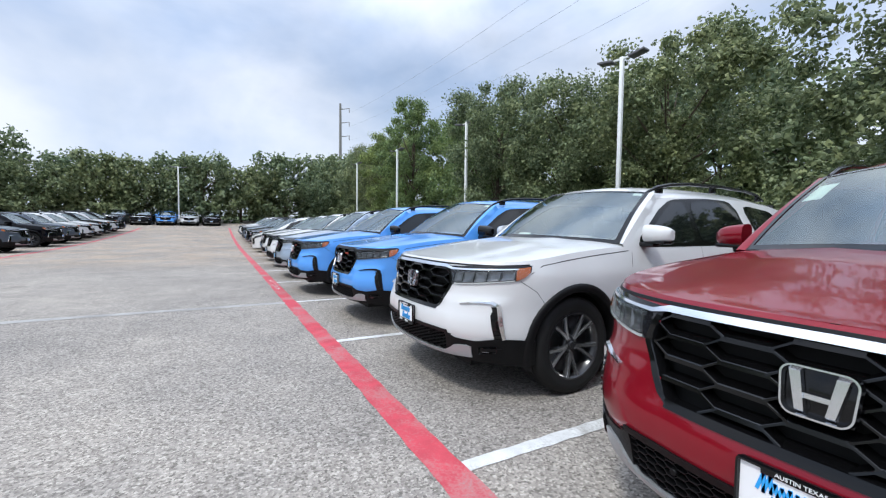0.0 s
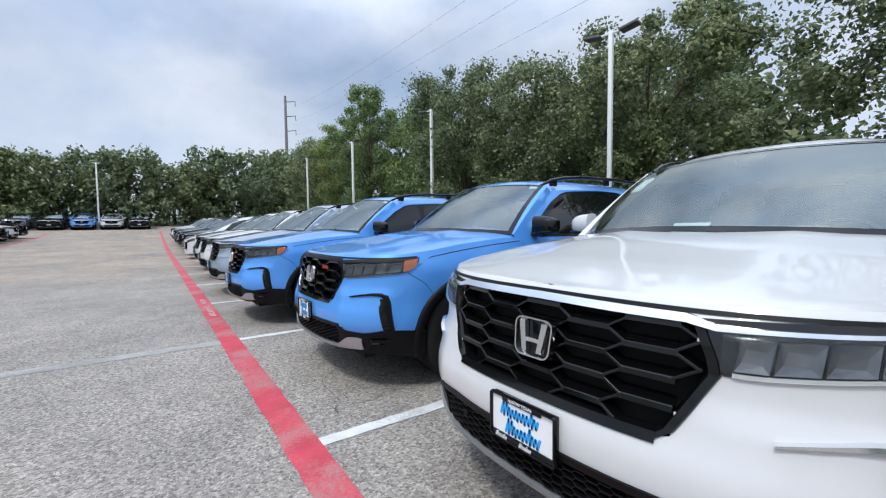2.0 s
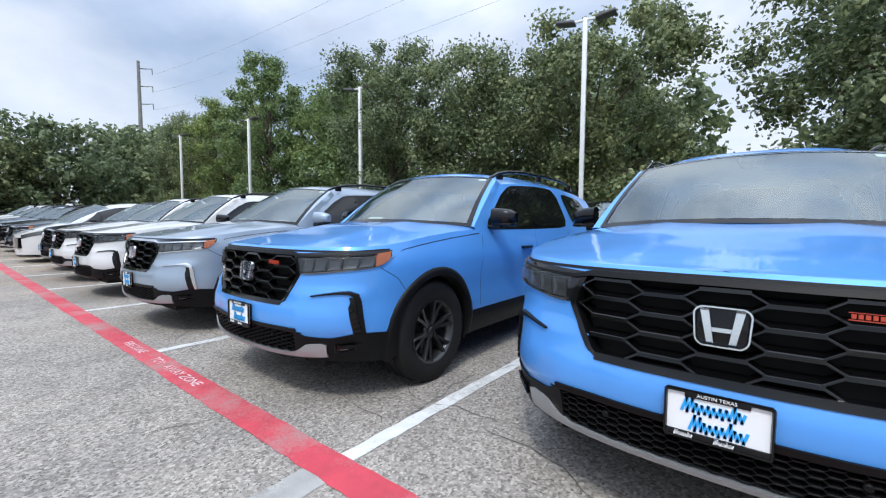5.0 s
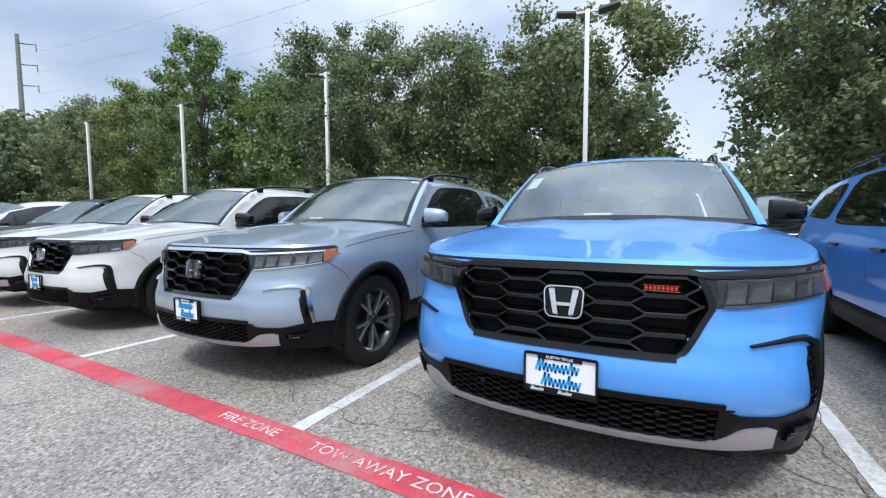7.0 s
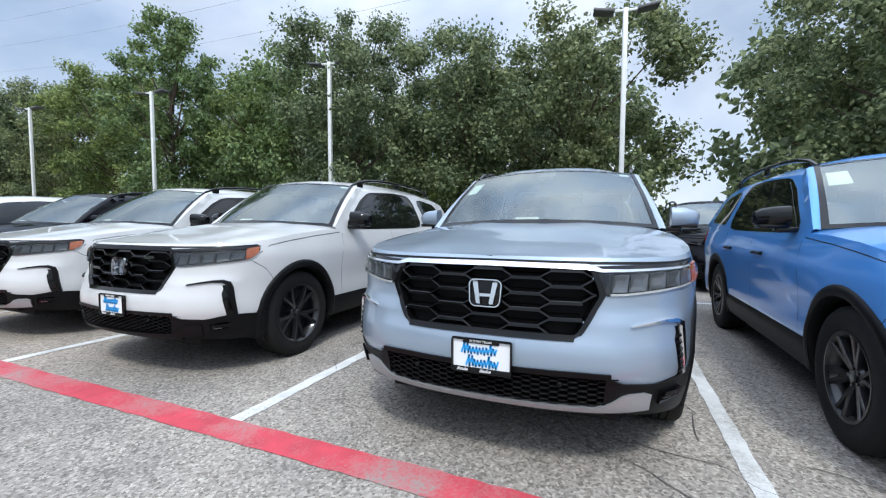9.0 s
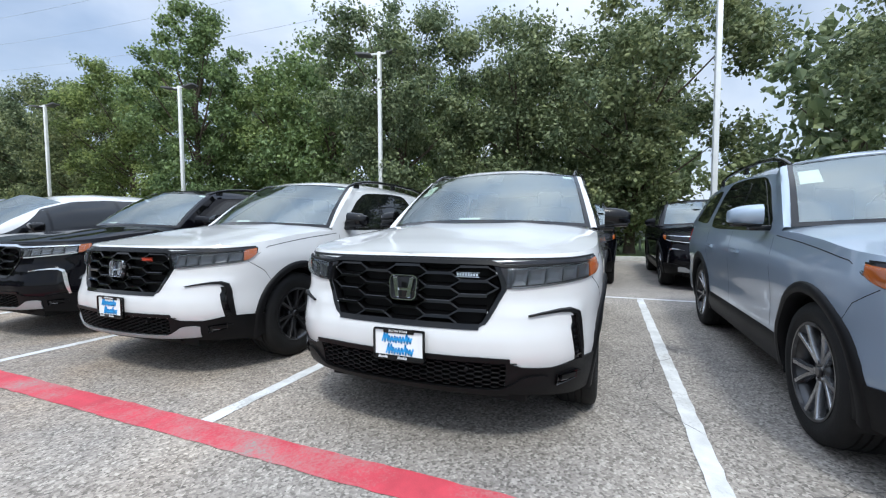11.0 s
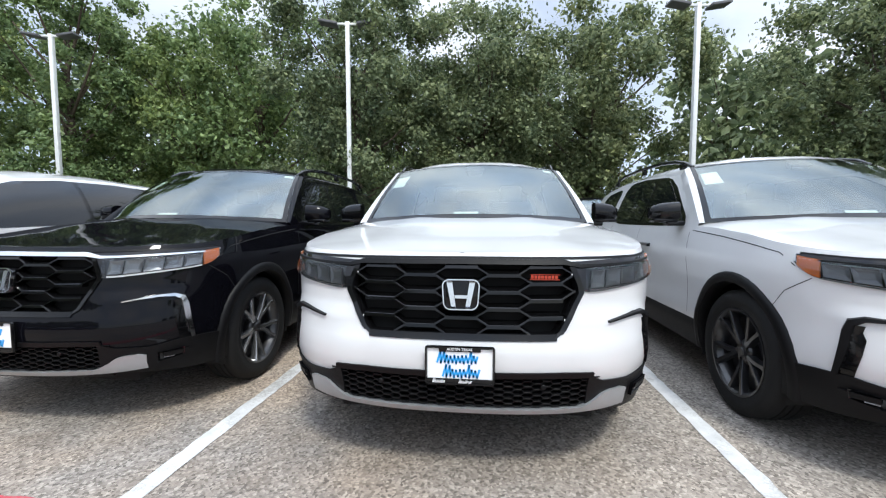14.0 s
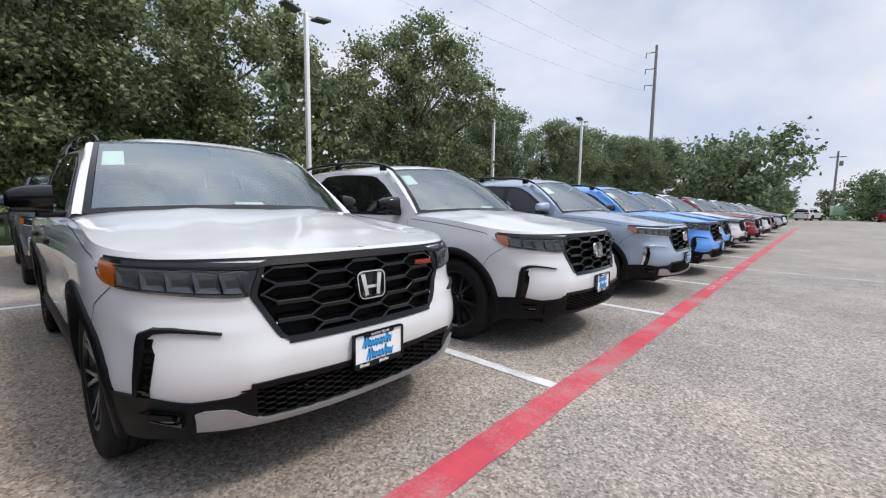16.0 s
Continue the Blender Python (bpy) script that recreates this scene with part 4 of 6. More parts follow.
def shield_mesh():
    return Build().grid([[shield_point(v, w) for w in span(0.0, 1.0, 10)] for v in span(-1, 1, 20)]).mesh("windshield", 60)


def frit_mesh():
    b = Build()
    for v0, v1 in ((-1.0, -0.962), (0.962, 1.0)):
        b.grid([[shield_point(v, w, 0.004) for w in span(0, 1, 10)] for v in span(v0, v1, 2)])
    b.grid([[shield_point(v, w, 0.0045) for w in span(0.982, 1.0, 2)] for v in span(-1, 1, 20)])
    b.grid([[shield_point(v, w, 0.0045) for w in span(0.0, 0.05, 2)] for v in span(-1, 1, 20)])
    return b.mesh("windshield_border", 60)


def sensor_mesh():
    b = Build()
    b.slab([[shield_point(v, w, -0.01) for w in span(0.87, 0.96, 3)] for v in span(-0.10, 0.10, 6)], [[shield_point(v * 0.8, w, -0.06) for w in span(0.88, 0.95, 3)] for v in span(-0.10, 0.10, 6)])
    return b.mesh("sensor_housing", 40)


def decal_mesh(v0, v1, w0, w1, lift=0.005):
    return Build().slab([[shield_point(v, w, lift + 0.002) for w in span(w0, w1, 2)] for v in span(v0, v1, 3)], [[shield_point(v, w, lift) for w in span(w0, w1, 2)] for v in span(v0, v1, 3)]).mesh("price_sticker", 0)


def side_line(b, pts, wide=0.007, lift=0.0015):
    """A dark shut line on the shell through (u, z) points."""
    for (u0, z0), (u1, z1) in zip(pts, pts[1:]):
        n = max(1, int(math.hypot(u1 - u0, z1 - z0) / 0.08))
        for k in range(n):
            a = (u0 + (u1 - u0) * k / n, z0 + (z1 - z0) * k / n)
            c = (u0 + (u1 - u0) * (k + 1) / n, z0 + (z1 - z0) * (k + 1) / n)
            d = Vector((c[0] - a[0], c[1] - a[1])).normalized()
            m = Vector((-d.y, d.x)) * wide / 2
            quad = [(a[0] - m.x, a[1] - m.y), (c[0] - m.x, c[1] - m.y), (c[0] + m.x, c[1] + m.y), (a[0] + m.x, a[1] + m.y)]
            b.add([skin(q_of_u(u), z, lift) for u, z in quad], [(0, 1, 2, 3)])


def shut_line_meshes():
    paths = [
        ([(1.60, 0.50), (1.585, 0.80), (1.64, 1.10)], 0.0045),
        ([(2.66, 0.48), (2.665, 0.80), (2.68, 1.13)], 0.0045),
        ([(3.42, 0.78), (3.55, 0.92), (3.62, 1.13)], 0.0045),
        ([(0.50, 0.96), (0.60, 1.020), (0.80, 1.045), (1.2, 1.085), (1.6, 1.115)], 0.0055),
        ([(0.42, 0.91), (0.56, 0.83), (0.66, 0.72)], 0.004),
    ]
    out = []
    for pts, wide in paths:
        b = Build()
        side_line(b, pts, wide)
        out.append(b.mesh("shut_line", 0))
    return out


def handle_mesh(u):
    b = Build()
    q = q_of_u(u)
    top = [[skin(q_of_u(x), 0.965 + dz, o) for dz, o in ((-0.016, 0.010), (-0.010, 0.030), (0.010, 0.030), (0.016, 0.010))] for x in span(u - 0.10, u + 0.10, 4)]
    under = [[skin(q_of_u(x), 0.965 + dz, -0.004) for dz in (-0.016, -0.010, 0.010, 0.016)] for x in span(u - 0.10, u + 0.10, 4)]
    return b.slab(top, under).mesh("door_handle", 50)


def tail_lamp_mesh():
    b = Build()
    e = PLAN_Q[-1]
    patch(b, span(e - 1.05, e - 0.45, 12), lambda q: 0.98, lambda q: 1.14, 0.010, 0.02, 3)
    return b.mesh("tail_lamp", 50)


def underbody_mesh():
    b = Build()
    b.box(0.25, 4.85, -0.62, 0.62, 0.24, 0.72)
    b.box(1.40, 3.45, -0.90, 0.90, 0.26, 0.60)
    b.box(4.25, 4.95, -0.86, 0.86, 0.30, 0.9)
    b.box(0.28, 0.60, -0.66, 0.66, 0.40, 0.95)
    return b.mesh("underbody", 0)


def fog_lamp_meshes():
    """The recess at the bumper corner and the small lamp in it."""
    b = Build()
    at = lambda s, f, o: skin(0.83 + 0.13 * s, 0.372 + 0.016 * s + 0.058 * f, o)
    outer = [at(0, 0, 0.026), at(1, 0.1, 0.026), at(1, 0.9, 0.026), at(0, 1, 0.026)]
    inner = [at(0.10, 0.18, 0.0115), at(0.9, 0.25, 0.0115), at(0.9, 0.78, 0.0115), at(0.10, 0.82, 0.0115)]
    foot = [at(0, 0, 0.006), at(1, 0.1, 0.006), at(1, 0.9, 0.006), at(0, 1, 0.006)]
    b.add(outer + inner + foot, [(4, 5, 6, 7), (0, 1, 5, 4), (1, 2, 6, 5), (2, 3, 7, 6), (3, 0, 4, 7), (8, 9, 1, 0), (9, 10, 2, 1), (10, 11, 3, 2), (11, 8, 0, 3)])
    lens = patch(Build(), span(0.862, 0.912, 4), lambda q: 0.392, lambda q: 0.420, 0.019, 0.010, 2)
    return b.mesh("fog_lamp", 0), lens.mesh("fog_lens", 40)


def sensor_dot_mesh(y, z):
    p = nose_at(y, z, 0.010)
    b = Build().lathe([(0.0005, 0.006), (0.009, 0.006), (0.012, 0.003), (0.013, -0.02)], 14)
    b.v = [(p.x - v[1], p.y + v[0], p.z + v[2]) for v in b.v]
    return b.mesh("parking_sensor", 40)


def in_grille(y, z):
    return 0.672 < z < 0.99 and abs(y) < grille_half(z) + 0.002


def in_intake(y, z):
    return 0.362 < z < 0.508 and abs(y) < 0.56 + (z - 0.37) * 0.4


def make_kit():
    k = {}
    k["body"], k["hood"], k["cabin"], k["roof"], k["tail"] = shell_mesh(), hood_mesh(), cabin_mesh(), roof_mesh(), tail_mesh()
    k["shield"], k["frit"] = shield_mesh(), frit_mesh()
    panes = [((1.76, 0.06), (2.60, 0.06), (2.60, 0.90), (2.36, 0.90)), ((2.69, 0.06), (3.58, 0.06), (3.46, 0.90), (2.67, 0.90)), ((3.82, 0.10), (4.62, 0.18), (4.34, 0.84), (3.66, 0.88))]
    k["pane"] = [window_mesh(p) for p in panes]
    k["pillar"] = [window_mesh(((1.66, 0.0), (3.64, 0.0), (3.50, 0.965), (2.30, 0.965)), 0.003)]
    for key, src in (("pane", "pane"), ("pillar", "pillar")):
        k[key + "_l"] = [mirrored(m, m.name) for m in k[src]]
    for name, me in (("arch_f", arch_mesh(HUB_F)), ("arch_r", arch_mesh(HUB_R)), ("liner_f", liner_mesh(HUB_F)), ("liner_r", liner_mesh(HUB_R)), ("sill", sill_mesh()), ("blade", vent_blade_mesh()), ("gill", vent_gill_mesh()), ("rail", rail_mesh()), ("handle_f", handle_mesh(2.42)), ("handle_r", handle_mesh(3.36)), ("taillamp", tail_lamp_mesh()), ("lamp", lamp_part("headlamp", *Q_LAMP, 0.0, 1.0, 0.004, 0.02, 22)), ("drl", lamp_part("light_guide", 0.60, 1.04, LENS_TOP, LENS_TOP + 0.045, 0.012)), ("strip", lamp_part("lower_guide", 0.57, 1.04, 0.015, 0.085, 0.011)), ("amber", lamp_part("amber_reflector", 1.052, 1.158, 0.06, 0.84, 0.013, 0.012, 8)), ("lens", lamp_lens_mesh()), *[("led%d" % i, led_cell_mesh(i)) for i in range(len(LED_CELLS))], *[("line%d" % i, me) for i, me in enumerate(shut_line_meshes())]):
        k[name] = me
        k[name + "_l"] = mirrored(me, me.name)
    fog, fog_lens = fog_lamp_meshes()
    for name, me in (("fog", fog), ("fog_lens", fog_lens), ("dot", sensor_dot_mesh(0.36, 0.462))):
        k[name], k[name + "_l"] = me, mirrored(me, me.name)
    cap, foot = mirror_meshes()
    k["mirror"], k["mirror_l"], k["foot"], k["foot_l"] = cap, mirrored(cap, cap.name), foot, mirrored(foot, foot.name)
    k["lattice"] = lattice_mesh("grille_lattice", in_grille, 0.6835, 0.0745, 0.187, 0.124, 0.60, 0.034, 0.05, 0.0)
    k["mesh"] = lattice_mesh("intake_lattice", in_intake, 0.372, 0.026, 0.042, 0.026, 0.62, 0.010, 0.03, 0.004)
    k["grille_frame"], k["grille_back"] = grille_frame_mesh(), grille_back_mesh()
    k["bumper"], k["skid"], k["brow"], k["seal"] = bumper_mesh(), skid_mesh(), brow_mesh(), hood_seal_mesh()
    k["emblem"], k["emblem_back"] = emblem_mesh(), emblem_back_mesh()
    k["plate"], k["plate_frame"], k["ink"], k["frame_ink"] = plate_meshes()
    k["place"] = text_mesh("AUSTIN TEXAS", 0.0165, "place_lettering")
    k["badge"], k["under"], k["sensor"] = badge_mesh(), underbody_mesh(), sensor_mesh()
    k["dash"], k["seat"], k["steer"] = cabin_inside_mesh(), seat_mesh(), steering_mesh()
    k["sticker"], k["tag"], k["form"] = decal_mesh(0.79, 0.93, 0.60, 0.84, -0.010), decal_mesh(-0.93, -0.83, 0.93, 0.985, -0.010), decal_mesh(-0.05, 0.16, 0.07, 0.13, -0.03)
    k["wheel"] = {s: wheel_meshes(s) for s in ("split", "trail", "black")}
    k["wheel_far"] = {s: wheel_meshes(s, 14) for s in ("split", "trail", "black")}
    k["body_far"] = shell_mesh(2, 12)
    return k


KIT = make_kit()


def suv(m, color, label, trim="chrome", wheels="split", trail=False, sticker=True, far=False, group="parked cars"):
    """One parked sport utility car, its nose at the origin of m and its length along x."""
    car = tagged(new("suv"), label, "car", group)
    car.matrix_world = m
    pt = PAINT[color]
    body = shape("body", KIT["body_far" if far else "body"], pt, car)
    if not far:
        for s in ("", "_l"):
            for i in range(5):
                shape("shut_line", KIT["line%d" % i + s], DEEP_BLACK, body)
    shape("hood", KIT["hood"], pt, car)
    shape("cabin_frame", KIT["cabin"], pt, car)
    shape("roof", KIT["roof"], pt, car)
    shape("tailgate", KIT["tail"], PRIVACY, car)
    shield = shape("windshield", KIT["shield"], SHIELD, car)
    shield.visible_shadow = False
    shape("windshield_border", KIT["frit"], GLOSS_BLACK, shield)
    if not far:
        shape("sensor_housing", KIT["sensor"], CABIN, shield)
        shape("dashboard", KIT["dash"], CABIN, car)
        for y in (-0.37, 0.37):
            shape("seat", KIT["seat"], SEAT, car, Matrix.Translation((-0.15, y, 0)))
        shape("steering_wheel", KIT["steer"], CABIN, car)
        shape("inspection_tag", KIT["tag"], STICKER, shield)
        if sticker:
            shape("price_sticker", KIT["sticker"], STICKER, shield, label="white paper price sticker")
            shape("dashboard_form", KIT["form"], STICKER, shield)
    else:
        shape("dashboard", KIT["dash"], CABIN, car)
    for s in ("", "_l"):
        for me in KIT["pillar" + s]:
            shape("window_surround", me, GLOSS_BLACK, car)
        for me in KIT["pane" + s]:
            shape("side_window", me, PRIVACY, car)
        shape("wheel_arch", KIT["arch_f" + s], PLASTIC, car)
        shape("wheel_arch", KIT["arch_r" + s], PLASTIC, car)
        shape("wheel_liner", KIT["liner_f" + s], DEEP_BLACK, car)
        shape("wheel_liner", KIT["liner_r" + s], DEEP_BLACK, car)
        shape("sill_cladding", KIT["sill" + s], PLASTIC, car)
        shape("vent_trim", KIT["blade" + s], CHROME if trim == "chrome" else PLASTIC, car)
        shape("vent_gill", KIT["gill" + s], GLOSS_BLACK, car)
        shape("roof_rail", KIT["rail" + s], GLOSS_BLACK, car)
        shape("tail_lamp", KIT["taillamp" + s], TAIL_RED, car)
        for h in ("handle_f", "handle_r"):
            shape("door_handle", KIT[h + s], GLOSS_BLACK if trim == "black" else pt, car)
        mir = shape("mirror", KIT["mirror" + s], pt if trim == "chrome" else GLOSS_BLACK, car)
        shape("mirror_foot", KIT["foot" + s], GLOSS_BLACK, mir)
        lamp = shape("headlamp", KIT["lamp" + s], LAMP_DARK, car)
        shape("light_guide", KIT["drl" + s], LAMP_WHITE if trim == "chrome" else LAMP_CLEAR, lamp)
        shape("lower_guide", KIT["strip" + s], LAMP_WHITE if trim == "chrome" else LAMP_CLEAR, lamp)
        if not far:
            for i in range(len(LED_CELLS)):
                shape("led_cell", KIT["led%d" % i + s], LED_SMOKED if trim == "black" else LAMP_CLEAR, lamp)
            shape("lamp_lens", KIT["lens" + s], LENS, lamp, label="clear plastic lens").visible_shadow = False
        shape("amber_reflector", KIT["amber" + s], AMBER, lamp)
    grille = shape("grille", KIT["lattice"], GRILLE_BLACK, car)
    shape("grille_frame", KIT["grille_frame"], GLOSS_BLACK, grille)
    shape("grille_backing", KIT["grille_back"], DEEP_BLACK, grille)
    shape("grille_bar", KIT["brow"], CHROME if trim == "chrome" else PLASTIC, grille)
    if trail:
        shape("badge", KIT["badge"], BADGE_RED, grille)
    elif wheels == "black":
        shape("badge", KIT["badge"], CHROME, grille)
    emblem = shape("emblem", KIT["emblem"], CHROME, car)
    shape("emblem_backing", KIT["emblem_back"], GLOSS_BLACK, emblem)
    bumper = shape("lower_bumper", KIT["bumper"], PLASTIC, car)
    if not far:
        shape("intake_lattice", KIT["mesh"], PLASTIC, bumper)
        for s in ("", "_l"):
            shape("fog_lamp", KIT["fog" + s], GLOSS_BLACK, bumper)
            shape("fog_lens", KIT["fog_lens" + s], LAMP_CLEAR, bumper)
            shape("parking_sensor", KIT["dot" + s], PLASTIC, bumper)
    shape("skid_strip", KIT["skid"], PLASTIC if wheels == "black" else SATIN, bumper)
    shape("hood_seal", KIT["seal"], PLASTIC, car)
    plate = shape("plate", KIT["plate"], PLATE_WHITE, car, label="white dealer plate with a blue logo")
    shape("plate_frame", KIT["plate_frame"], GLOSS_BLACK, plate)
    shape("plate_logo", KIT["ink"], INK_BLUE, plate)
    if not far:
        shape("frame_lettering", KIT["frame_ink"], PLATE_WHITE, plate)
        shape("place_lettering", KIT["place"], PLATE_WHITE, plate, nose_plane(PLATE_U - 0.0095, 0, PLATE_Z + 0.0725))
    shape("underbody", KIT["under"], DEEP_BLACK, car)
    tyre, barrel, face, cap = KIT["wheel_far" if far else "wheel"][wheels]
    for u in (HUB_F, HUB_R):
        for s in (1, -1):
            mw = Matrix.Translation((u, s * 0.838, HUB_Z - 0.002)) @ (Matrix.Identity(4) if s > 0 else Matrix.Rotation(math.pi, 4, "Z"))
            wheel = shape("wheel", tyre, RUBBER, car, mw)
            shape("rim_barrel", barrel, RIM_DARK, wheel)
            shape("spokes", face, RIM_CUT if wheels == "split" else RIM_DARK, wheel)
            shape("centre_cap", cap, RIM_DARK, wheel)
    return car


# ---- the minivan ----
VAN_L, VAN_HALF, VAN_HUBS = 5.2, 0.985, (0.98, 3.98)
VAN_BELT = [(0.0, 0.80), (0.25, 0.90), (0.6, 0.99), (1.0, 1.06), (1.5, 1.085), (3.0, 1.11), (4.6, 1.16), (5.2, 1.16)]


def van_plan(u):
    f, r = min(1.0, u / 1.05), min(1.0, (VAN_L - u) / 0.45)
    return VAN_HALF * (1 - (1 - f) ** 2.5) ** (1 / 2.5) * (1 - (1 - r) ** 3.2) ** (1 / 3.2)


def van_side(u, z, off=0.0):
    tuck = lerp_table(z, [(0.2, -0.06), (0.34, -0.02), (0.60, 0.0), (0.85, 0.004), (1.0, -0.012), (1.2, -0.05)])
    return Vector((u, max(0.0, van_plan(u) + tuck * van_plan(u) / VAN_HALF + off), z))


def van_upper(u, w, off=0.0):
    """The upper side between the belt (w = 0) and the roof edge (w = 1)."""
    belt = smooth_table(u, VAN_BELT)
    top = lerp_table(u, [(0.95, 1.06), (1.35, 1.30), (1.75, 1.50), (2.2, 1.645), (2.7, 1.70), (3.4, 1.71), (4.3, 1.665), (5.0, 1.55)])
    top = max(top, belt + 0.01)
    y0 = van_side(u, belt).y
    lean = (top - belt) * w
    return Vector((u, y0 - 0.34 * lean - 0.10 * w**4 * min(1.0, (top - belt) * 3) + off, belt + lean))


def van_shell_mesh():
    b = Build()
    us = [0.0, 0.01, 0.03, 0.06, 0.1, 0.15, 0.2] + span(0.26, 5.0, 80) + [5.06, 5.12, 5.16, 5.19, 5.2]
    for s in (1, -1):
        rows = []
        for u in us:
            top = smooth_table(u, VAN_BELT)
            row = []
            for i in range(17):
                p = van_side(u, 0.24 + (top - 0.24) * i / 16)
                for h in VAN_HUBS:
                    dx, dz = p.x - h, p.z - HUB_Z
                    r = math.hypot(dx, dz)
                    if abs(r - 0.43) < 0.032:
                        p = Vector((h + dx / r * 0.43, p.y, HUB_Z + dz / r * 0.43))
                row.append(Vector((p.x, p.y * s, p.z)))
            rows.append(row)
        for i in range(len(rows) - 1):
            for j in range(16):
                quad = [rows[i][j], rows[i][j + 1], rows[i + 1][j + 1], rows[i + 1][j]]
                c = sum(quad, Vector()) / 4
                if not any(math.hypot(c.x - h, c.z - HUB_Z) < 0.43 for h in VAN_HUBS):
                    b.add(quad, [(0, 1, 2, 3)])
        b.grid([[Vector((p.x, p.y * s, p.z)) for p in (van_upper(u, w) for w in span(0, 1, 8))] for u in span(0.95, 5.0, 50)])
    return b.mesh("body", 40)


def van_deck_mesh():
    """Hood from nose to cowl."""
    rows = []
    for u in [0.0, 0.02, 0.06] + span(0.12, 1.15, 14):
        z, y = smooth_table(u, VAN_BELT), van_side(u, smooth_table(u, VAN_BELT)).y
        rows.append([Vector((u, y * v, z + 0.10 * min(1.0, u / 0.9) * (1 - abs(v) ** 2.4))) for v in span(-1, 1, 16)])
    return Build().grid(rows).mesh("hood", 50)


def van_shield_point(v, w, off=0.0):
    low = Vector((0.80 + 0.28 * v * v, 0.90 * v, 1.115 - 0.05 * v * v))
    p = van_upper(2.06, 1.0)
    high = Vector((1.82 + 0.24 * v * v, p.y * v, 1.73 - (1.73 - p.z) * abs(v) ** 2.2))
    return low.lerp(high, w) + Vector((-0.4, 0, 0.9)) * (0.03 * math.sin(math.pi * w) + off)


def van_roof_mesh():
    rows = []
    for f in span(0, 1, 24):
        row = []
        for v in span(-1, 1, 18):
            a = van_shield_point(v, 1.0)
            u = a.x + (5.0 - a.x) * f
            e = van_upper(max(u, 2.06), 1.0)
            crown = 0.095 * min(1.0, 0.8 + f)
            row.append(Vector((u, e.y * v, e.z + crown * (1 - abs(v) ** 2.2))) if f > 0 else a)
        rows.append(row)
    return Build().grid(rows).mesh("roof", 50)


def van_pane_mesh(corners, off=0.006):
    b = Build()
    a, c, d, e = [Vector(p) for p in corners]
    n = max(12, int((c.x - a.x) * 16))
    cells = [[a.lerp(c, i / n).lerp(e.lerp(d, i / n), j / 6) for j in range(7)] for i in range(n + 1)]
    b.slab([[van_upper(p.x, p.y, off) for p in r] for r in cells], [[van_upper(p.x, p.y, off - 0.02) for p in r] for r in cells])
    return b.mesh("side_window", 50)


def van_arch_mesh(hub):
    b = Build()
    for s in (1, -1):
        rows = [[Vector((hub + r * math.cos(w), y * s, HUB_Z + r * math.sin(w))) for r, y in ((0.435, VAN_HALF - 0.004), (0.425, VAN_HALF - 0.02), (0.42, 0.60))] for w in span(-0.25, math.pi + 0.25, 20)]
        b.grid(rows)
    return b.mesh("wheel_liner", 50)


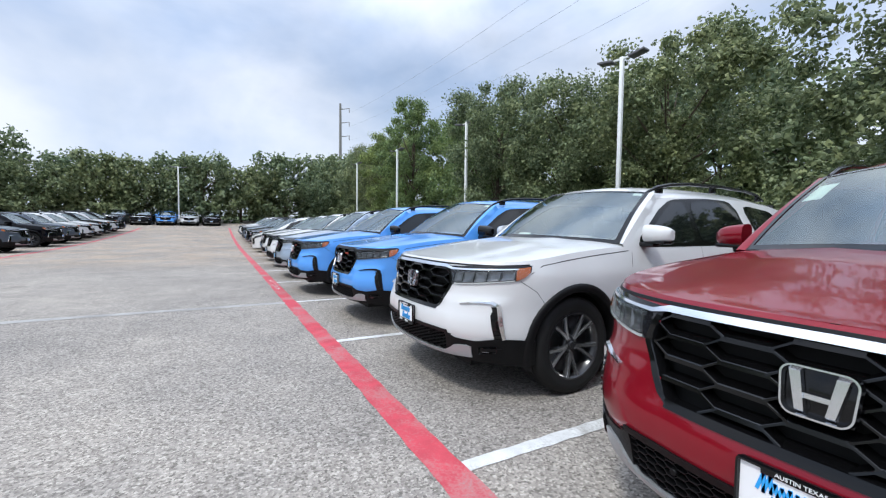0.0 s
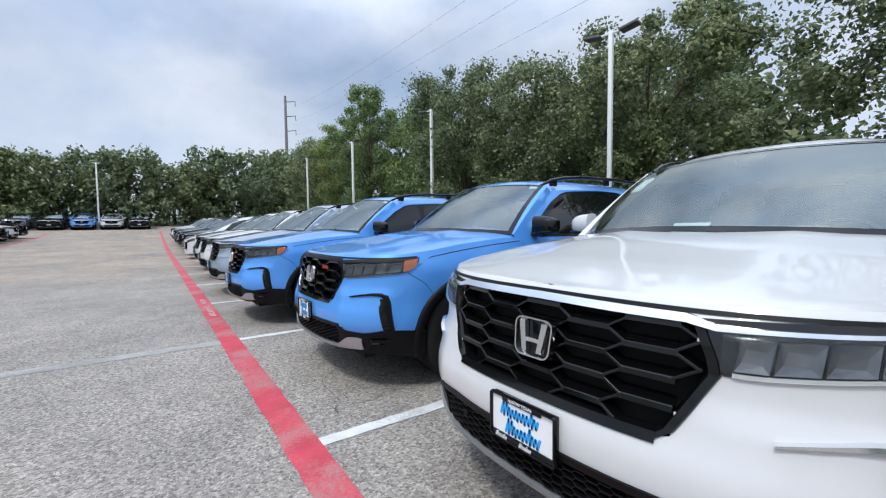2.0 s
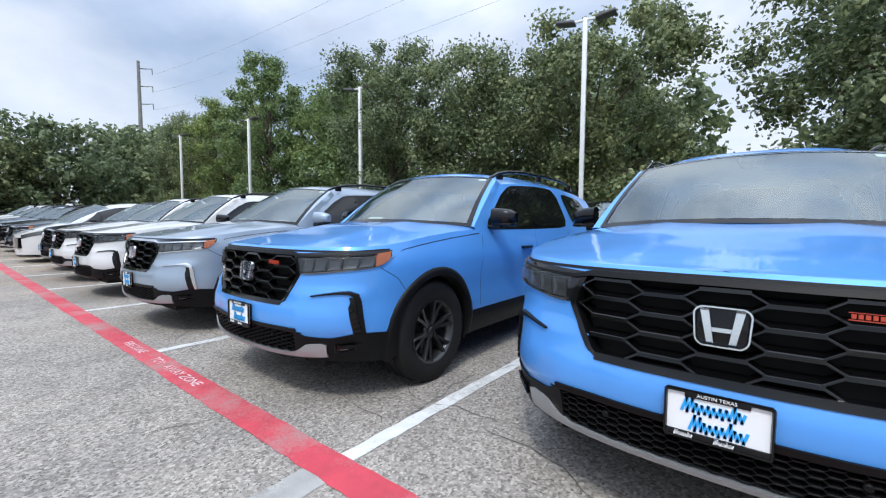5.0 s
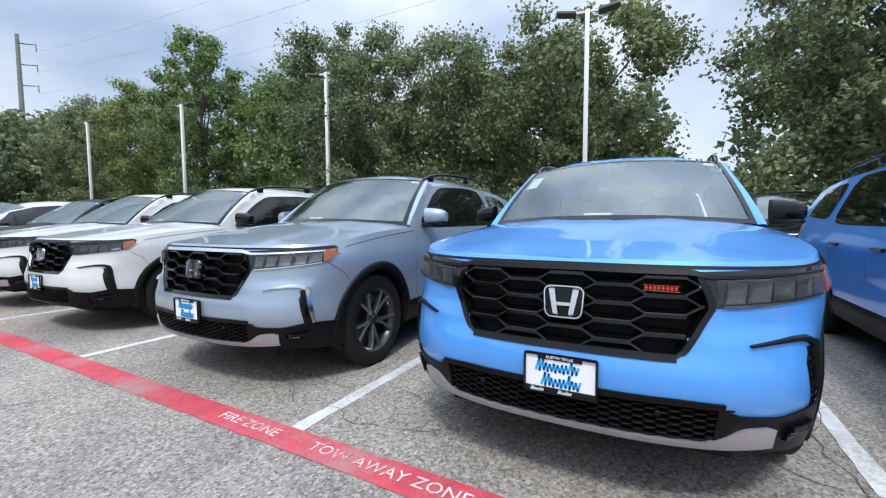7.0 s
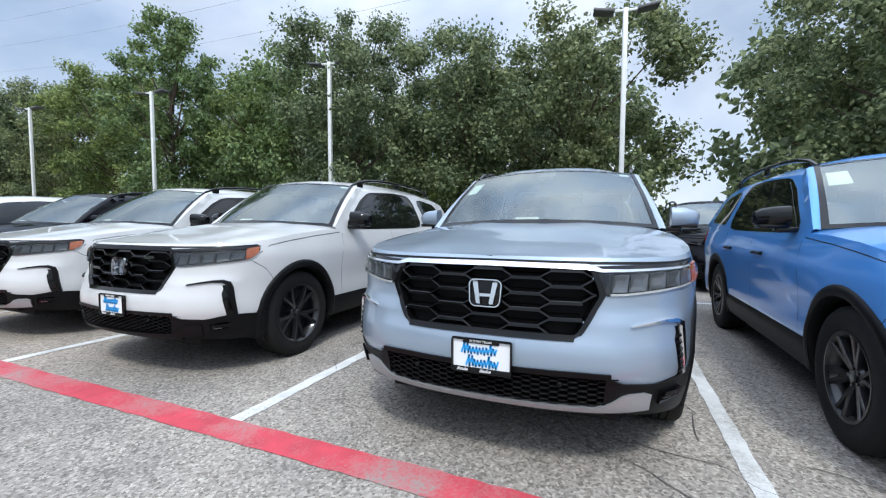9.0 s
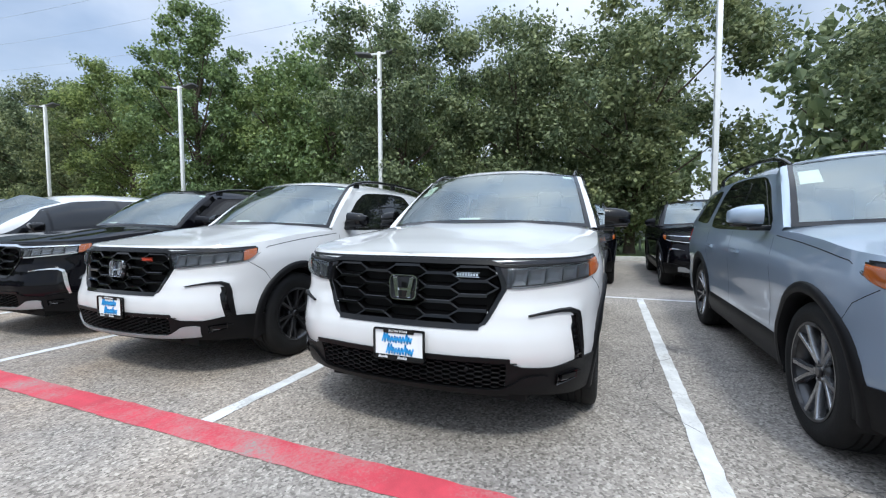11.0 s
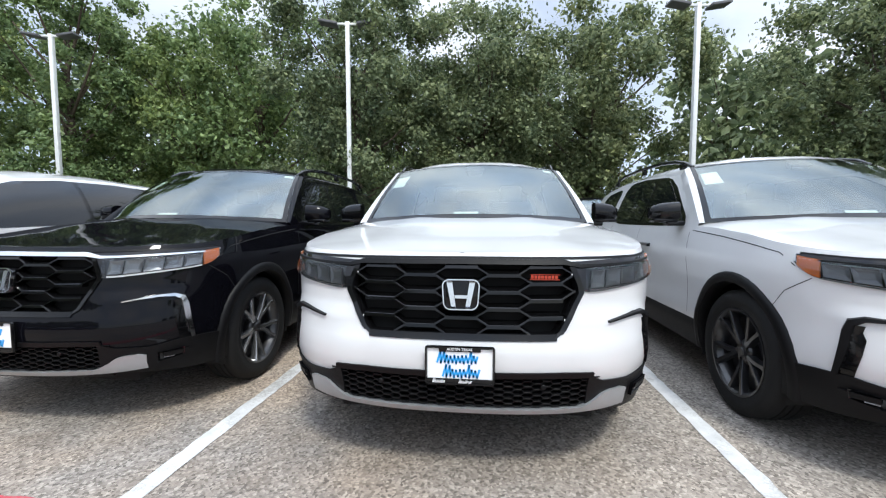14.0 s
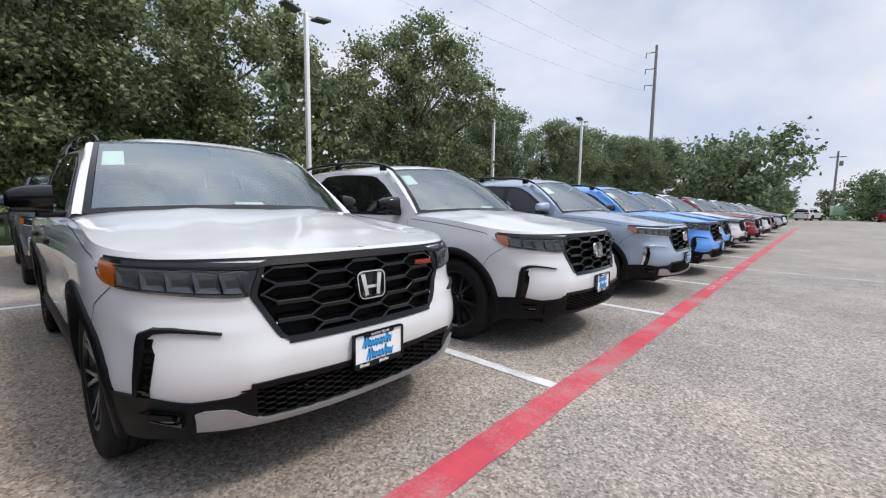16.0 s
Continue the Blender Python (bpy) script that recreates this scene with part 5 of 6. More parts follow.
def minivan(m, label):
    van = tagged(new("minivan"), label, "car", "cars along the fire lane")
    van.matrix_world = m
    pt = PAINT["white"]
    shape("body", van_shell_mesh(), pt, van)
    shape("hood", van_deck_mesh(), pt, van)
    shape("roof", van_roof_mesh(), pt, van)
    shield = shape("windshield", Build().grid([[van_shield_point(v, w) for w in span(0, 1, 10)] for v in span(-1, 1, 16)]).mesh("windshield", 60), SHIELD, van)
    shield.visible_shadow = False
    b = Build()
    for s in (1, -1):
        b.grid([[Vector((p.x, p.y * s, p.z)) for p in (van_shield_point(1, w), van_upper(1.08 + 0.98 * w, 1.0))] for w in span(0, 1, 14)])
    shape("pillar", b.mesh("pillar", 50), pt, van)
    panes = [((1.22, 0.06), (1.78, 0.04), (1.78, 0.88), (1.56, 0.68)), ((1.82, 0.04), (2.86, 0.05), (2.84, 0.93), (1.82, 0.86)), ((2.91, 0.05), (3.92, 0.07), (3.84, 0.92), (2.89, 0.93)), ((3.97, 0.08), (4.76, 0.20), (4.60, 0.80), (3.90, 0.90))]
    for p in panes:
        me = van_pane_mesh(p)
        shape("side_window", me, PRIVACY, van)
        shape("side_window", mirrored(me, me.name), PRIVACY, van)
    seal = van_pane_mesh(((1.14, 0.02), (4.84, 0.14), (4.62, 0.92), (1.74, 0.95)), 0.004)
    shape("window_surround", seal, GLOSS_BLACK, van)
    shape("window_surround", mirrored(seal, seal.name), GLOSS_BLACK, van)
    rear = Build().grid([[van_upper(5.0, w).lerp(Vector((5.0, -van_upper(5.0, w).y, van_upper(5.0, w).z)), v) + Vector((0.12 * (1 - w), 0, 0.0)) for w in span(0, 1, 6)] for v in span(0, 1, 10)])
    shape("tailgate", rear.mesh("tailgate", 50), PRIVACY, van)
    shape("underbody", Build().box(0.3, 4.9, -0.62, 0.62, 0.22, 0.95).box(1.45, 3.5, -0.90, 0.90, 0.24, 0.7).mesh("underbody", 0), DEEP_BLACK, van)
    shape("dashboard", Build().box(1.35, 1.75, -0.72, 0.72, 0.9, 1.10, None, 0.03).box(1.6, 4.8, -0.74, 0.74, 0.66, 0.74).mesh("dashboard", 40), CABIN, van)
    for y in (-0.38, 0.38):
        shape("seat", KIT["seat"], SEAT, van, Matrix.Translation((-0.3, y, -0.04)))
    for s in (1, -1):
        lamp = Build().slab([[Vector((p.x, p.y * s, p.z)) for p in (van_side(u, lerp_table(u, VAN_BELT) - d, 0.008) for d in (0.04, 0.09, 0.15))] for u in span(0.08, 0.80, 12)], [[Vector((p.x, p.y * s, p.z)) for p in (van_side(u, lerp_table(u, VAN_BELT) - d, -0.02) for d in (0.04, 0.09, 0.15))] for u in span(0.08, 0.80, 12)])
        shape("headlamp", lamp.mesh("headlamp", 40), LAMP_CLEAR, van)
        cap = Build().box(1.44, 1.62, s * 1.09 - 0.10, s * 1.09 + 0.10, 1.10, 1.25, None, 0.04)
        mir = shape("mirror", cap.mesh("mirror", 50), GLOSS_BLACK, van)
        shape("mirror_foot", Build().box(1.50, 1.58, min(s * 0.90, s * 1.04), max(s * 0.90, s * 1.04), 1.10, 1.14, None, 0.01).mesh("mirror_foot", 40), GLOSS_BLACK, mir)
    shape("grille", Build().slab([[van_side(0.0, z) + Vector((-0.012 + 0.10 * y * y, y, 0)) for z in span(0.42, 0.72, 4)] for y in span(-0.50, 0.50, 12)], [[van_side(0.0, z) + Vector((0.08 + 0.10 * y * y, y, 0)) for z in span(0.42, 0.72, 4)] for y in span(-0.50, 0.50, 12)]).mesh("grille", 40), GRILLE_BLACK, van)
    tyre, barrel, face, cap = KIT["wheel"]["black"]
    for u in VAN_HUBS:
        shape("wheel_liner", van_arch_mesh(u), DEEP_BLACK, van)
        for s in (1, -1):
            wheel = shape("wheel", tyre, RUBBER, van, Matrix.Translation((u, s * 0.846, HUB_Z - 0.002)) @ (Matrix.Identity(4) if s > 0 else Matrix.Rotation(math.pi, 4, "Z")))
            shape("rim_barrel", barrel, RIM_DARK, wheel)
            shape("spokes", face, RIM_DARK, wheel)
            shape("centre_cap", cap, RIM_DARK, wheel)
    return van


# ---- the lot ----
STALL = 2.74


def ground_z(x, y):
    """Level by the cars, then a gentle rise to the north."""
    return 0.00094 * max(0.0, y - 18.0) ** 2 if y < 75 else 0.00094 * 57.0**2


def ground_mesh(x0, x1, nx, ys, lift, name):
    rows = [[(x, y, ground_z(x, y) + lift) for x in span(x0, x1, nx)] for y in ys]
    return Build().grid(rows).mesh(name, 60)


def spread_mesh():
    b = Build()
    xs = [-1500, -400, -120, -60, -30, 0, 14, 30, 60, 120, 400, 1500]
    ys = [-1500, -400, -150, -60, -20, 0] + span(18, 75, 38) + [100, 200, 500, 1500]
    b.grid([[(x, y, ground_z(x, y) - 0.02) for x in xs] for y in ys])
    return b.mesh("ground", 60)


ground = tagged(shape("ground", spread_mesh(), GRASS), "mown grass ground round the parking lot", "ground", kind="structure")
lot_ys = [-70, -40, -20, -10, 0, 10] + span(18, 66, 32)
road = tagged(shape("road", ground_mesh(-30, 13.2, 4, lot_ys, 0.0, "road"), ASPHALT), "worn grey aggregate asphalt of the parking lot", "asphalt", kind="structure")


def line_mesh(x0, x1, y0, y1, lift=0.004, n=1):
    """A painted strip with slightly ragged edges."""
    rng = random.Random(int((x0 * 7 + y0 * 13) * 100))
    rows = []
    along_y = (y1 - y0) > (x1 - x0)
    a, c = (y0, y1) if along_y else (x0, x1)
    steps = max(8, int((c - a) / 0.08))
    steps = min(steps, 900)
    for t in span(a, c, steps):
        e0, e1 = rng.uniform(-0.006, 0.006), rng.uniform(-0.006, 0.006)
        if along_y:
            rows.append([(x0 + e0, t, ground_z(0, t) + lift), (x1 + e1, t, ground_z(0, t) + lift)])
        else:
            rows.append([(t, y0 + e0, ground_z(0, y0) + lift), (t, y1 + e1, ground_z(0, y0) + lift)])
    return Build().grid(rows).mesh("line", 0)


tagged(shape("fire_lane_line", line_mesh(-0.195, 0.0, -26, 52, 0.004), RED_LINE), "worn red painted fire lane line on the asphalt", "road marking", kind="structure")
tagged(shape("fire_lane_line", line_mesh(-8.35, -8.15, 8, 50, 0.004), RED_LINE), "worn red painted fire lane line on the asphalt", "road marking", kind="structure")
for i in range(-9, 14):
    y = i * STALL
    shape_ob = shape("stall_line", line_mesh(0.0, 5.5, y - 0.05, y + 0.05, 0.0044), WHITE_LINE)
    tagged(shape_ob, "worn white painted stall line on the asphalt", "road marking", "stall lines", "structure")
for i in range(3, 17):
    y = i * STALL + 1.2
    tagged(shape("stall_line", line_mesh(-13.5, -8.35, y - 0.05, y + 0.05, 0.0044), WHITE_LINE), "worn white painted stall line on the asphalt", "road marking", "stall lines", "structure")
tagged(shape("row_line", line_mesh(5.5, 5.6, -25, 36, 0.0046), WHITE_LINE), "white painted line between two rows of stalls", "road marking", kind="structure")
tagged(shape("seam_line", line_mesh(-8.1, -0.17, 2 * STALL - 0.09, 2 * STALL + 0.09, 0.003), FAINT_LINE), "pale faded seam across the asphalt aisle", "road marking", kind="structure")

# stencilled words on the fire lane line, read from the aisle
STENCIL_TURN = Matrix(((0, 1, 0, 0), (-1, 0, 0, 0), (0, 0, 1, 0), (0, 0, 0, 1)))
for words, y, size in (("FIRE ZONE", 8.52, 0.105), ("TOW AWAY ZONE", 7.54, 0.108)):
    me = text_mesh(words, size, "stencil", 0.0004)
    tagged(shape("stencil_lettering", me, STENCIL, None, Matrix.Translation((-0.095, y, 0.0065)) @ STENCIL_TURN), "white stencilled capital letters on the red line", "road marking", kind="structure")


def crack_mesh(x, y, heading, length, seed):
    rng = random.Random(seed)
    b = Build()
    pts, a = [Vector((x, y))], heading
    while length > 0:
        step = rng.uniform(0.05, 0.16)
        a = heading + (a - heading) * 0.6 + rng.uniform(-0.7, 0.7)
        pts.append(pts[-1] + Vector((math.cos(a), math.sin(a))) * step)
        length -= step
    vs = []
    for i, p in enumerate(pts):
        d = (pts[min(i + 1, len(pts) - 1)] - pts[max(i - 1, 0)]).normalized()
        w = rng.uniform(0.0012, 0.004) * (1 if 0 < i < len(pts) - 1 else 0.2)
        n = Vector((-d.y, d.x)) * w
        vs.append([(p.x - n.x, p.y - n.y, 0.0052), (p.x + n.x, p.y + n.y, 0.0052)])
    return b.grid(vs).mesh("crack", 0)


for k, (x, y, h, l) in enumerate([(0.9, 4.9, 1.6, 2.0), (0.35, 5.6, 1.2, 2.6), (1.0, 5.25, 0.1, 2.6), (0.5, 5.55, -0.25, 1.3), (0.4, 8.0, 1.65, 2.6), (0.3, 8.3, -1.4, 1.6), (0.45, 10.8, -1.5, 2.6), (0.8, 8.4, 0.2, 1.8), (0.5, 8.9, 1.2, 1.9), (0.2, 3.0, 1.3, 2.3), (0.3, 3.1, 0.4, 2.0), (-0.12, 6.4, 2.6, 0.5), (0.6, 11.2, 1.3, 2.1), (0.9, 10.9, 0.1, 2.4), (-0.5, 10.0, 2.9, 2.5), (-1.5, 6.5, 2.6, 3.0)]):
    tagged(shape("crack", crack_mesh(x, y, h, l, 40 + k), CRACK), "thin dark crack in the asphalt", "crack", "asphalt cracks", "structure")

# ---- parked cars ----
rng = random.Random(5)


def face_aisle(x, y, turn=0.0):
    return pose(x, y, ground_z(x, y), 0, 0, turn)


row = [
    # stall, nose x, y, turn, colour, trim, wheels, trail
    (-8, 0.30, None, 0, "white", "black", "black", False),
    (-6, 0.25, None, 0, "silver", "chrome", "split", False),
    (-4, 0.30, None, 0, "red", "chrome", "split", False),
    (-3, 0.25, None, 0, "white", "black", "black", False),
    (-2, 0.32, None, 0, "white", "chrome", "split", False),
    (-1, 0.17, -1.37, 0, "red", "chrome", "split", False),
    (0, 0.275, 1.40, 0, "white", "chrome", "split", False),
    (1, 0.300, 3.95, 0, "blue", "black", "trail", True),
    (2, 0.080, 6.74, 0, "blue", "black", "trail", True),
    (3, 0.110, 9.44, 0, "grey", "chrome", "split", False),
    (4, 0.190, 12.46, 0, "white", "black", "black", False),
    (5, 0.270, 15.05, 0, "white", "black", "trail", True),
    (6, 0.440, 17.60, 0, "black", "chrome", "split", False),
    (8, 0.35, None, 0, "steel", "chrome", "split", False),
    (9, 0.30, None, 0, "black", "chrome", "split", False),
    (10, 0.35, None, 0, "grey", "chrome", "split", False),
    (11, 0.30, None, 0, "steel", "black", "black", False),
    (12, 0.35, None, 0, "white", "chrome", "split", False),
    (13, 0.30, None, 0, "white", "chrome", "split", False),
]
WORDS = {"white": "white", "blue": "light blue", "grey": "blue-grey metallic", "steel": "dark grey", "black": "black", "red": "deep red", "silver": "silver"}
for stall, x, y, turn, color, trim, wheels, trail in row:
    y = y if y is not None else stall * STALL + STALL / 2
    kind = "chrome trim" if trim == "chrome" else "an orange badge" if trail else "black trim"
    suv(face_aisle(x, y, turn), color, f"{WORDS[color]} utility car with {kind} in a stall", trim, wheels, trail, stall not in (1,), stall < -2 or stall > 7, "cars along the fire lane")
minivan(face_aisle(0.30, 7 * STALL + STALL / 2 + 0.25), "white minivan with black wheels in a stall")
for i, color in zip(range(-5, 13), ["white", "black", "steel", "black", "white", "steel", "black", "black", "black", "black", "steel", "black", "white", "black", "steel", "white", "black", "black"]):
    if i in (-5, -4, 0, 6, 11, 12):
        continue
    suv(face_aisle(6.35 + rng.uniform(-0.1, 0.2), i * STALL + STALL / 2 + rng.uniform(-0.08, 0.08)), color, f"{WORDS[color]} sport utility car parked in the second row", "chrome" if i % 2 else "black", "split" if i % 2 else "black", False, False, True, "cars in the second row")
for y, color in ((23.0, "steel"), (27.6, "black"), (30.6, "steel"), (33.6, "white"), (36.3, "white"), (39.0, "black"), (41.7, "white"), (44.5, "black")):
    suv(face_aisle(-8.6, y, 180), color, f"{WORDS[color]} sport utility car parked across the aisle", "chrome", "split", False, False, True, "cars across the aisle")
for x, color in ((-1.9, "black"), (-4.2, "white"), (-6.5, "blue"), (-8.9, "black"), (-11.3, "steel")):
    suv(pose(x, 54.5, ground_z(x, 54.5), 0, 0, 90), color, f"{WORDS[color]} sport utility car parked at the end of the aisle", "chrome", "split", False, False, True, "cars at the end of the aisle")

# ---- lamp posts, pylons, wires ----


def lamp_post(x, y, height, turn):
    z = ground_z(x, y)
    post = tagged(new("lamp_post"), "white steel lamp post with two flat lamp heads", "lamp post", "lot lamp posts")
    post.matrix_world = pose(x, y, z, 0, 0, turn)
    shape("pole_base", Build().lathe([(0.001, 0.75), (0.26, 0.75), (0.28, 0.73), (0.28, 0.0), (0.001, 0.0)], 20, "z").mesh("pole_base", 30), CONCRETE, post)
    shape("pole", Build().box(-0.068, 0.068, -0.068, 0.068, 0.7, height, None, 0.012).mesh("pole", 30), POLE, post)
    shape("arm", Build().box(-0.03, 0.03, -0.52, 0.52, height - 0.10, height - 0.03, None, 0.008).mesh("arm", 30), POLE, post)
    for s in (-1, 1):
        m = Matrix.Translation((0, s * 0.62, height - 0.05)) @ Matrix.Rotation(radians(s * 9), 4, "X")
        shape("lamp_head", Build().box(-0.20, 0.20, -0.30, 0.30, -0.045, 0.035, m, 0.015).mesh("lamp_head", 30), LAMP_HEAD, post)
    return post


for y in (-13.3, -2.3, 8.68, 19.6, 30.6, 42.0):
    lamp_post(12.1, y, 7.75, 8)
lamp_post(-5.3, 56.2, 6.9, 90)


def pylon(x, y, z, height):
    p = tagged(new("power_pylon"), "tall weathered steel power line pole with side arms", "power pole", "power poles")
    p.matrix_world = pose(x, y, z)
    shape("mast", Build().tube([(0, 0, 0), (0, 0, height)], [0.42, 0.22], 12).mesh("mast", 40), PYLON, p)
    for k in range(3):
        zz = height - 1.2 - k * 2.9
        b = Build().tube([(0, 0, zz), (1.0, -0.2, zz + 0.15), (1.9, -0.4, zz + 0.35)], [0.10, 0.08, 0.05], 6)
        b.tube([(1.8, -0.4, zz + 0.3), (1.85, -0.4, zz - 0.6)], 0.07, 6)
        shape("side_arm", b.mesh("side_arm", 40), PYLON, p)
    return p


PYL_N, PYL_S = (22.0, 87.0, 1.0, 26.8), (22.9, -67.0, 0.0, 31.0)
pylon(*PYL_N)
pylon(*PYL_S)
for k in range(3):
    a = Vector((PYL_N[0] + 1.85, PYL_N[1], PYL_N[2] + PYL_N[3] - 1.8 - 2.9 * k))
    c = Vector((PYL_S[0] + 1.85, PYL_S[1], PYL_S[2] + PYL_S[3] - 1.8 - 2.9 * k))
    pts = [a.lerp(c, t) - Vector((0, 0, 5.0 * 4 * t * (1 - t))) for t in span(0, 1, 40)]
    tagged(shape("power_wire", Build().tube(pts, 0.012, 5).mesh("power_wire", 60), WIRE), "thin overhead power wire between two poles", "wire", "power wires")
low_pole = tagged(shape("utility_pole", Build().tube([(0, 0, 0), (0, 0, 11.4)], [0.2, 0.14], 10).box(-1.1, 1.1, -0.06, 0.06, 10.4, 10.55).box(-0.75, -0.25, -0.25, 0.25, 9.0, 9.8, None, 0.05).mesh("utility_pole", 40), PYLON, None, pose(-2.8, -79.5, 0)), "brown wooden utility pole with a crossarm and transformer", "utility pole")

# ---- trees ----


def tree_meshes(seed, height, width, leaves, leaf, bare):
    """Trunk with limbs, and a crown of separate small leaves gathered in uneven clumps."""
    rng = random.Random(seed)
    wood = Build()
    lean = (rng.uniform(-0.3, 0.3), rng.uniform(-0.3, 0.3))
    top = Vector((lean[0], lean[1], height * 0.72))
    wood.tube([(0, 0, -0.1), (0.03, 0, 0.3), Vector((0, 0, 0)).lerp(top, 0.4), top], [0.30, 0.22, 0.17, 0.05], 9)
    clumps = []
    n = 84
    for k in range(n):
        f = (k + 0.5) / n
        z = height * (bare + (1 - bare) * f)
        env = math.sin(math.pi * min(1, 0.16 + 0.84 * (1 - f) ** 0.8)) ** 0.7 if f > 0.3 else 0.82 + 0.6 * f
        env = min(1.0, env)
        a = k * 2.399 + rng.uniform(-0.5, 0.5)
        r = width / 2 * env * (rng.uniform(0.5, 1.02) if rng.random() < 0.75 else rng.uniform(0.05, 0.5))
        c = Vector((r * math.cos(a) + lean[0] * f, r * math.sin(a) + lean[1] * f, z + rng.uniform(-0.3, 0.3)))
        clumps.append((c, rng.uniform(0.6, 1.15) * width / 7.2))
        if k % 3 == 0:
            base = Vector((0, 0, 0)).lerp(top, min(0.95, max(0.16, (z - 1.0) / height)))
            mid = base.lerp(c, 0.5) + Vector((0, 0, -0.15))
            wood.tube([base, mid, c], [0.07, 0.045, 0.012], 5)
    arr = np.random.RandomState(seed)
    share = np.array([s**2 for _, s in clumps])
    counts = (share / share.sum() * leaves).astype(int)
    verts, faces = [], []
    for (c, s), cnt in zip(clumps, counts):
        d = arr.normal(size=(cnt, 3))
        d /= np.linalg.norm(d, axis=1)[:, None]
        twig = arr.normal(size=(14, 3))
        twig /= np.linalg.norm(twig, axis=1)[:, None]
        d = d * 0.55 + twig[arr.randint(0, 14, cnt)] * 0.75
        rad = s * arr.uniform(0.25, 1.0, cnt) ** 0.6
        p = np.array(c) + d * rad[:, None] * np.array([1.0, 1.0, 0.78])
        face = d * 0.75 + arr.normal(size=(cnt, 3)) * 0.62 + np.array([0, 0, 0.22])
        face /= np.linalg.norm(face, axis=1)[:, None]
        ax = np.cross(face, arr.normal(size=(cnt, 3)))
        ax /= np.linalg.norm(ax, axis=1)[:, None] + 1e-9
        side = np.cross(face, ax)
        ln = leaf * arr.uniform(0.6, 1.25, cnt) * np.where(rad < s * 0.55, 1.4, 1.0)
        wd = ln * 0.36
        fold = np.cross(side, ax) * (wd * 0.35)[:, None]
        o = len(verts)
        quad = np.stack([p, p + ax * (ln * 0.5)[:, None] + side * wd[:, None] + fold, p + ax * ln[:, None], p + ax * (ln * 0.5)[:, None] - side * wd[:, None] + fold], 1).reshape(-1, 3)
        verts += quad.tolist()
        faces += [(o + 4 * i, o + 4 * i + 1, o + 4 * i + 2, o + 4 * i + 3) for i in range(cnt)]
    me = bpy.data.meshes.new("crown")
    me.from_pydata(verts, [], faces)
    return wood.mesh("trunk", 60), me


TREES = {
    "oak": tree_meshes(11, 10.6, 9.0, 39000, 0.182, 0.17),
    "oak_tall": tree_meshes(12, 12.0, 8.2, 39000, 0.182, 0.17),
    "spire": tree_meshes(13, 12.6, 6.6, 32000, 0.182, 0.17),
    "bright": tree_meshes(14, 9.8, 8.2, 36000, 0.19, 0.14),
    "airy": tree_meshes(17, 9.6, 8.0, 17000, 0.195, 0.16),
    "far": tree_meshes(15, 10.0, 9.5, 4300, 0.56, 0.06),
    "far_wide": tree_meshes(16, 8.0, 11.0, 6000, 0.45, 0.14),
}


def tree(kind, x, y, size, turn, bright=False, z=None):
    wood, crown = TREES[kind]
    t = tagged(new("tree"), "bright green leafy tree beyond the parked cars" if bright else "dark green leafy tree beyond the parked cars", "tree", "trees round the lot")
    t.matrix_world = pose(x, y, ground_z(x, y) - 0.02 if z is None else z, 0, 0, turn) @ Matrix.Diagonal((size, size, size, 1))
    shape("trunk", wood, BARK, t)
    shape("crown", crown, LEAF_BRIGHT if bright else LEAF_OAK, t)
    return t


SOUTH_EAST = [
    ("oak", 15.3, 0.55, 0.95, 110, 0), ("oak", 17.5, -9.5, 0.80, 200, 0), ("oak", 16.5, -18.0, 0.80, 80, 0),
    ("oak", 17.5, -27, 0.88, 45, 0), ("oak", 17.0, -38, 0.92, 75, 0), ("oak", 17.5, -50, 1.05, 100, 0),
]
NORTH_EAST = [
    ("bright", 17.6, 10.6, 1.0, 130, 0), ("oak", 16.6, 15.2, 0.88, 250, 0), ("oak_tall", 14.9, 20.2, 0.85, 300, 0),
    ("airy", 17.5, 25.6, 1.1, 60, 1), ("spire", 14.6, 32.6, 0.95, 15, 1), ("bright", 18.5, 30.0, 1.05, 220, 1),
    ("oak_tall", 16.4, 41.5, 0.9, 90, 1), ("oak", 17.0, 48, 0.98, 140, 0), ("oak_tall", 17.0, 55, 0.85, 33, 0),
]
BEHIND = [
    ("far", 31.0, -12, 1.15, 120, 0), ("far", 31.0, -3, 1.2, 160, 0), ("far", 31.5, 10, 1.0, 60, 0), ("far", 31.0, 15, 1.25, 70, 0), ("airy", 30.0, 22, 1.3, 150, 1),
    ("far", 32.0, 26, 1.1, 20, 0), ("airy", 30.0, 34, 1.3, 200, 1), ("far", 31, 44, 1.3, 10, 0), ("far", 31, -24, 1.2, 220, 0),
]
for kind, x, y, size, turn, bright in SOUTH_EAST + NORTH_EAST + BEHIND:
    tree(kind, x, y, size, turn, bool(bright))
rng = random.Random(9)
for k in range(26):
    x = 12 - k * 3.6
    tree("far" if k % 3 else "far_wide", x + rng.uniform(-1, 1), 63 + rng.uniform(-2, 3) + max(0, -x - 20) * -0.35, rng.uniform(0.70, 0.98), rng.uniform(0, 360))
# added trees, out of view to the west, closing the skyline for reflections
for k in range(5):
    tree("far", -26 - rng.uniform(0, 4), 52 - k * 6, rng.uniform(0.75, 1.0), rng.uniform(0, 360))
for k in range(7):
    tree("far", 17 + k * 0.5 + rng.uniform(-1, 1), 60 + k * 5, rng.uniform(0.9, 1.1), rng.uniform(0, 360))
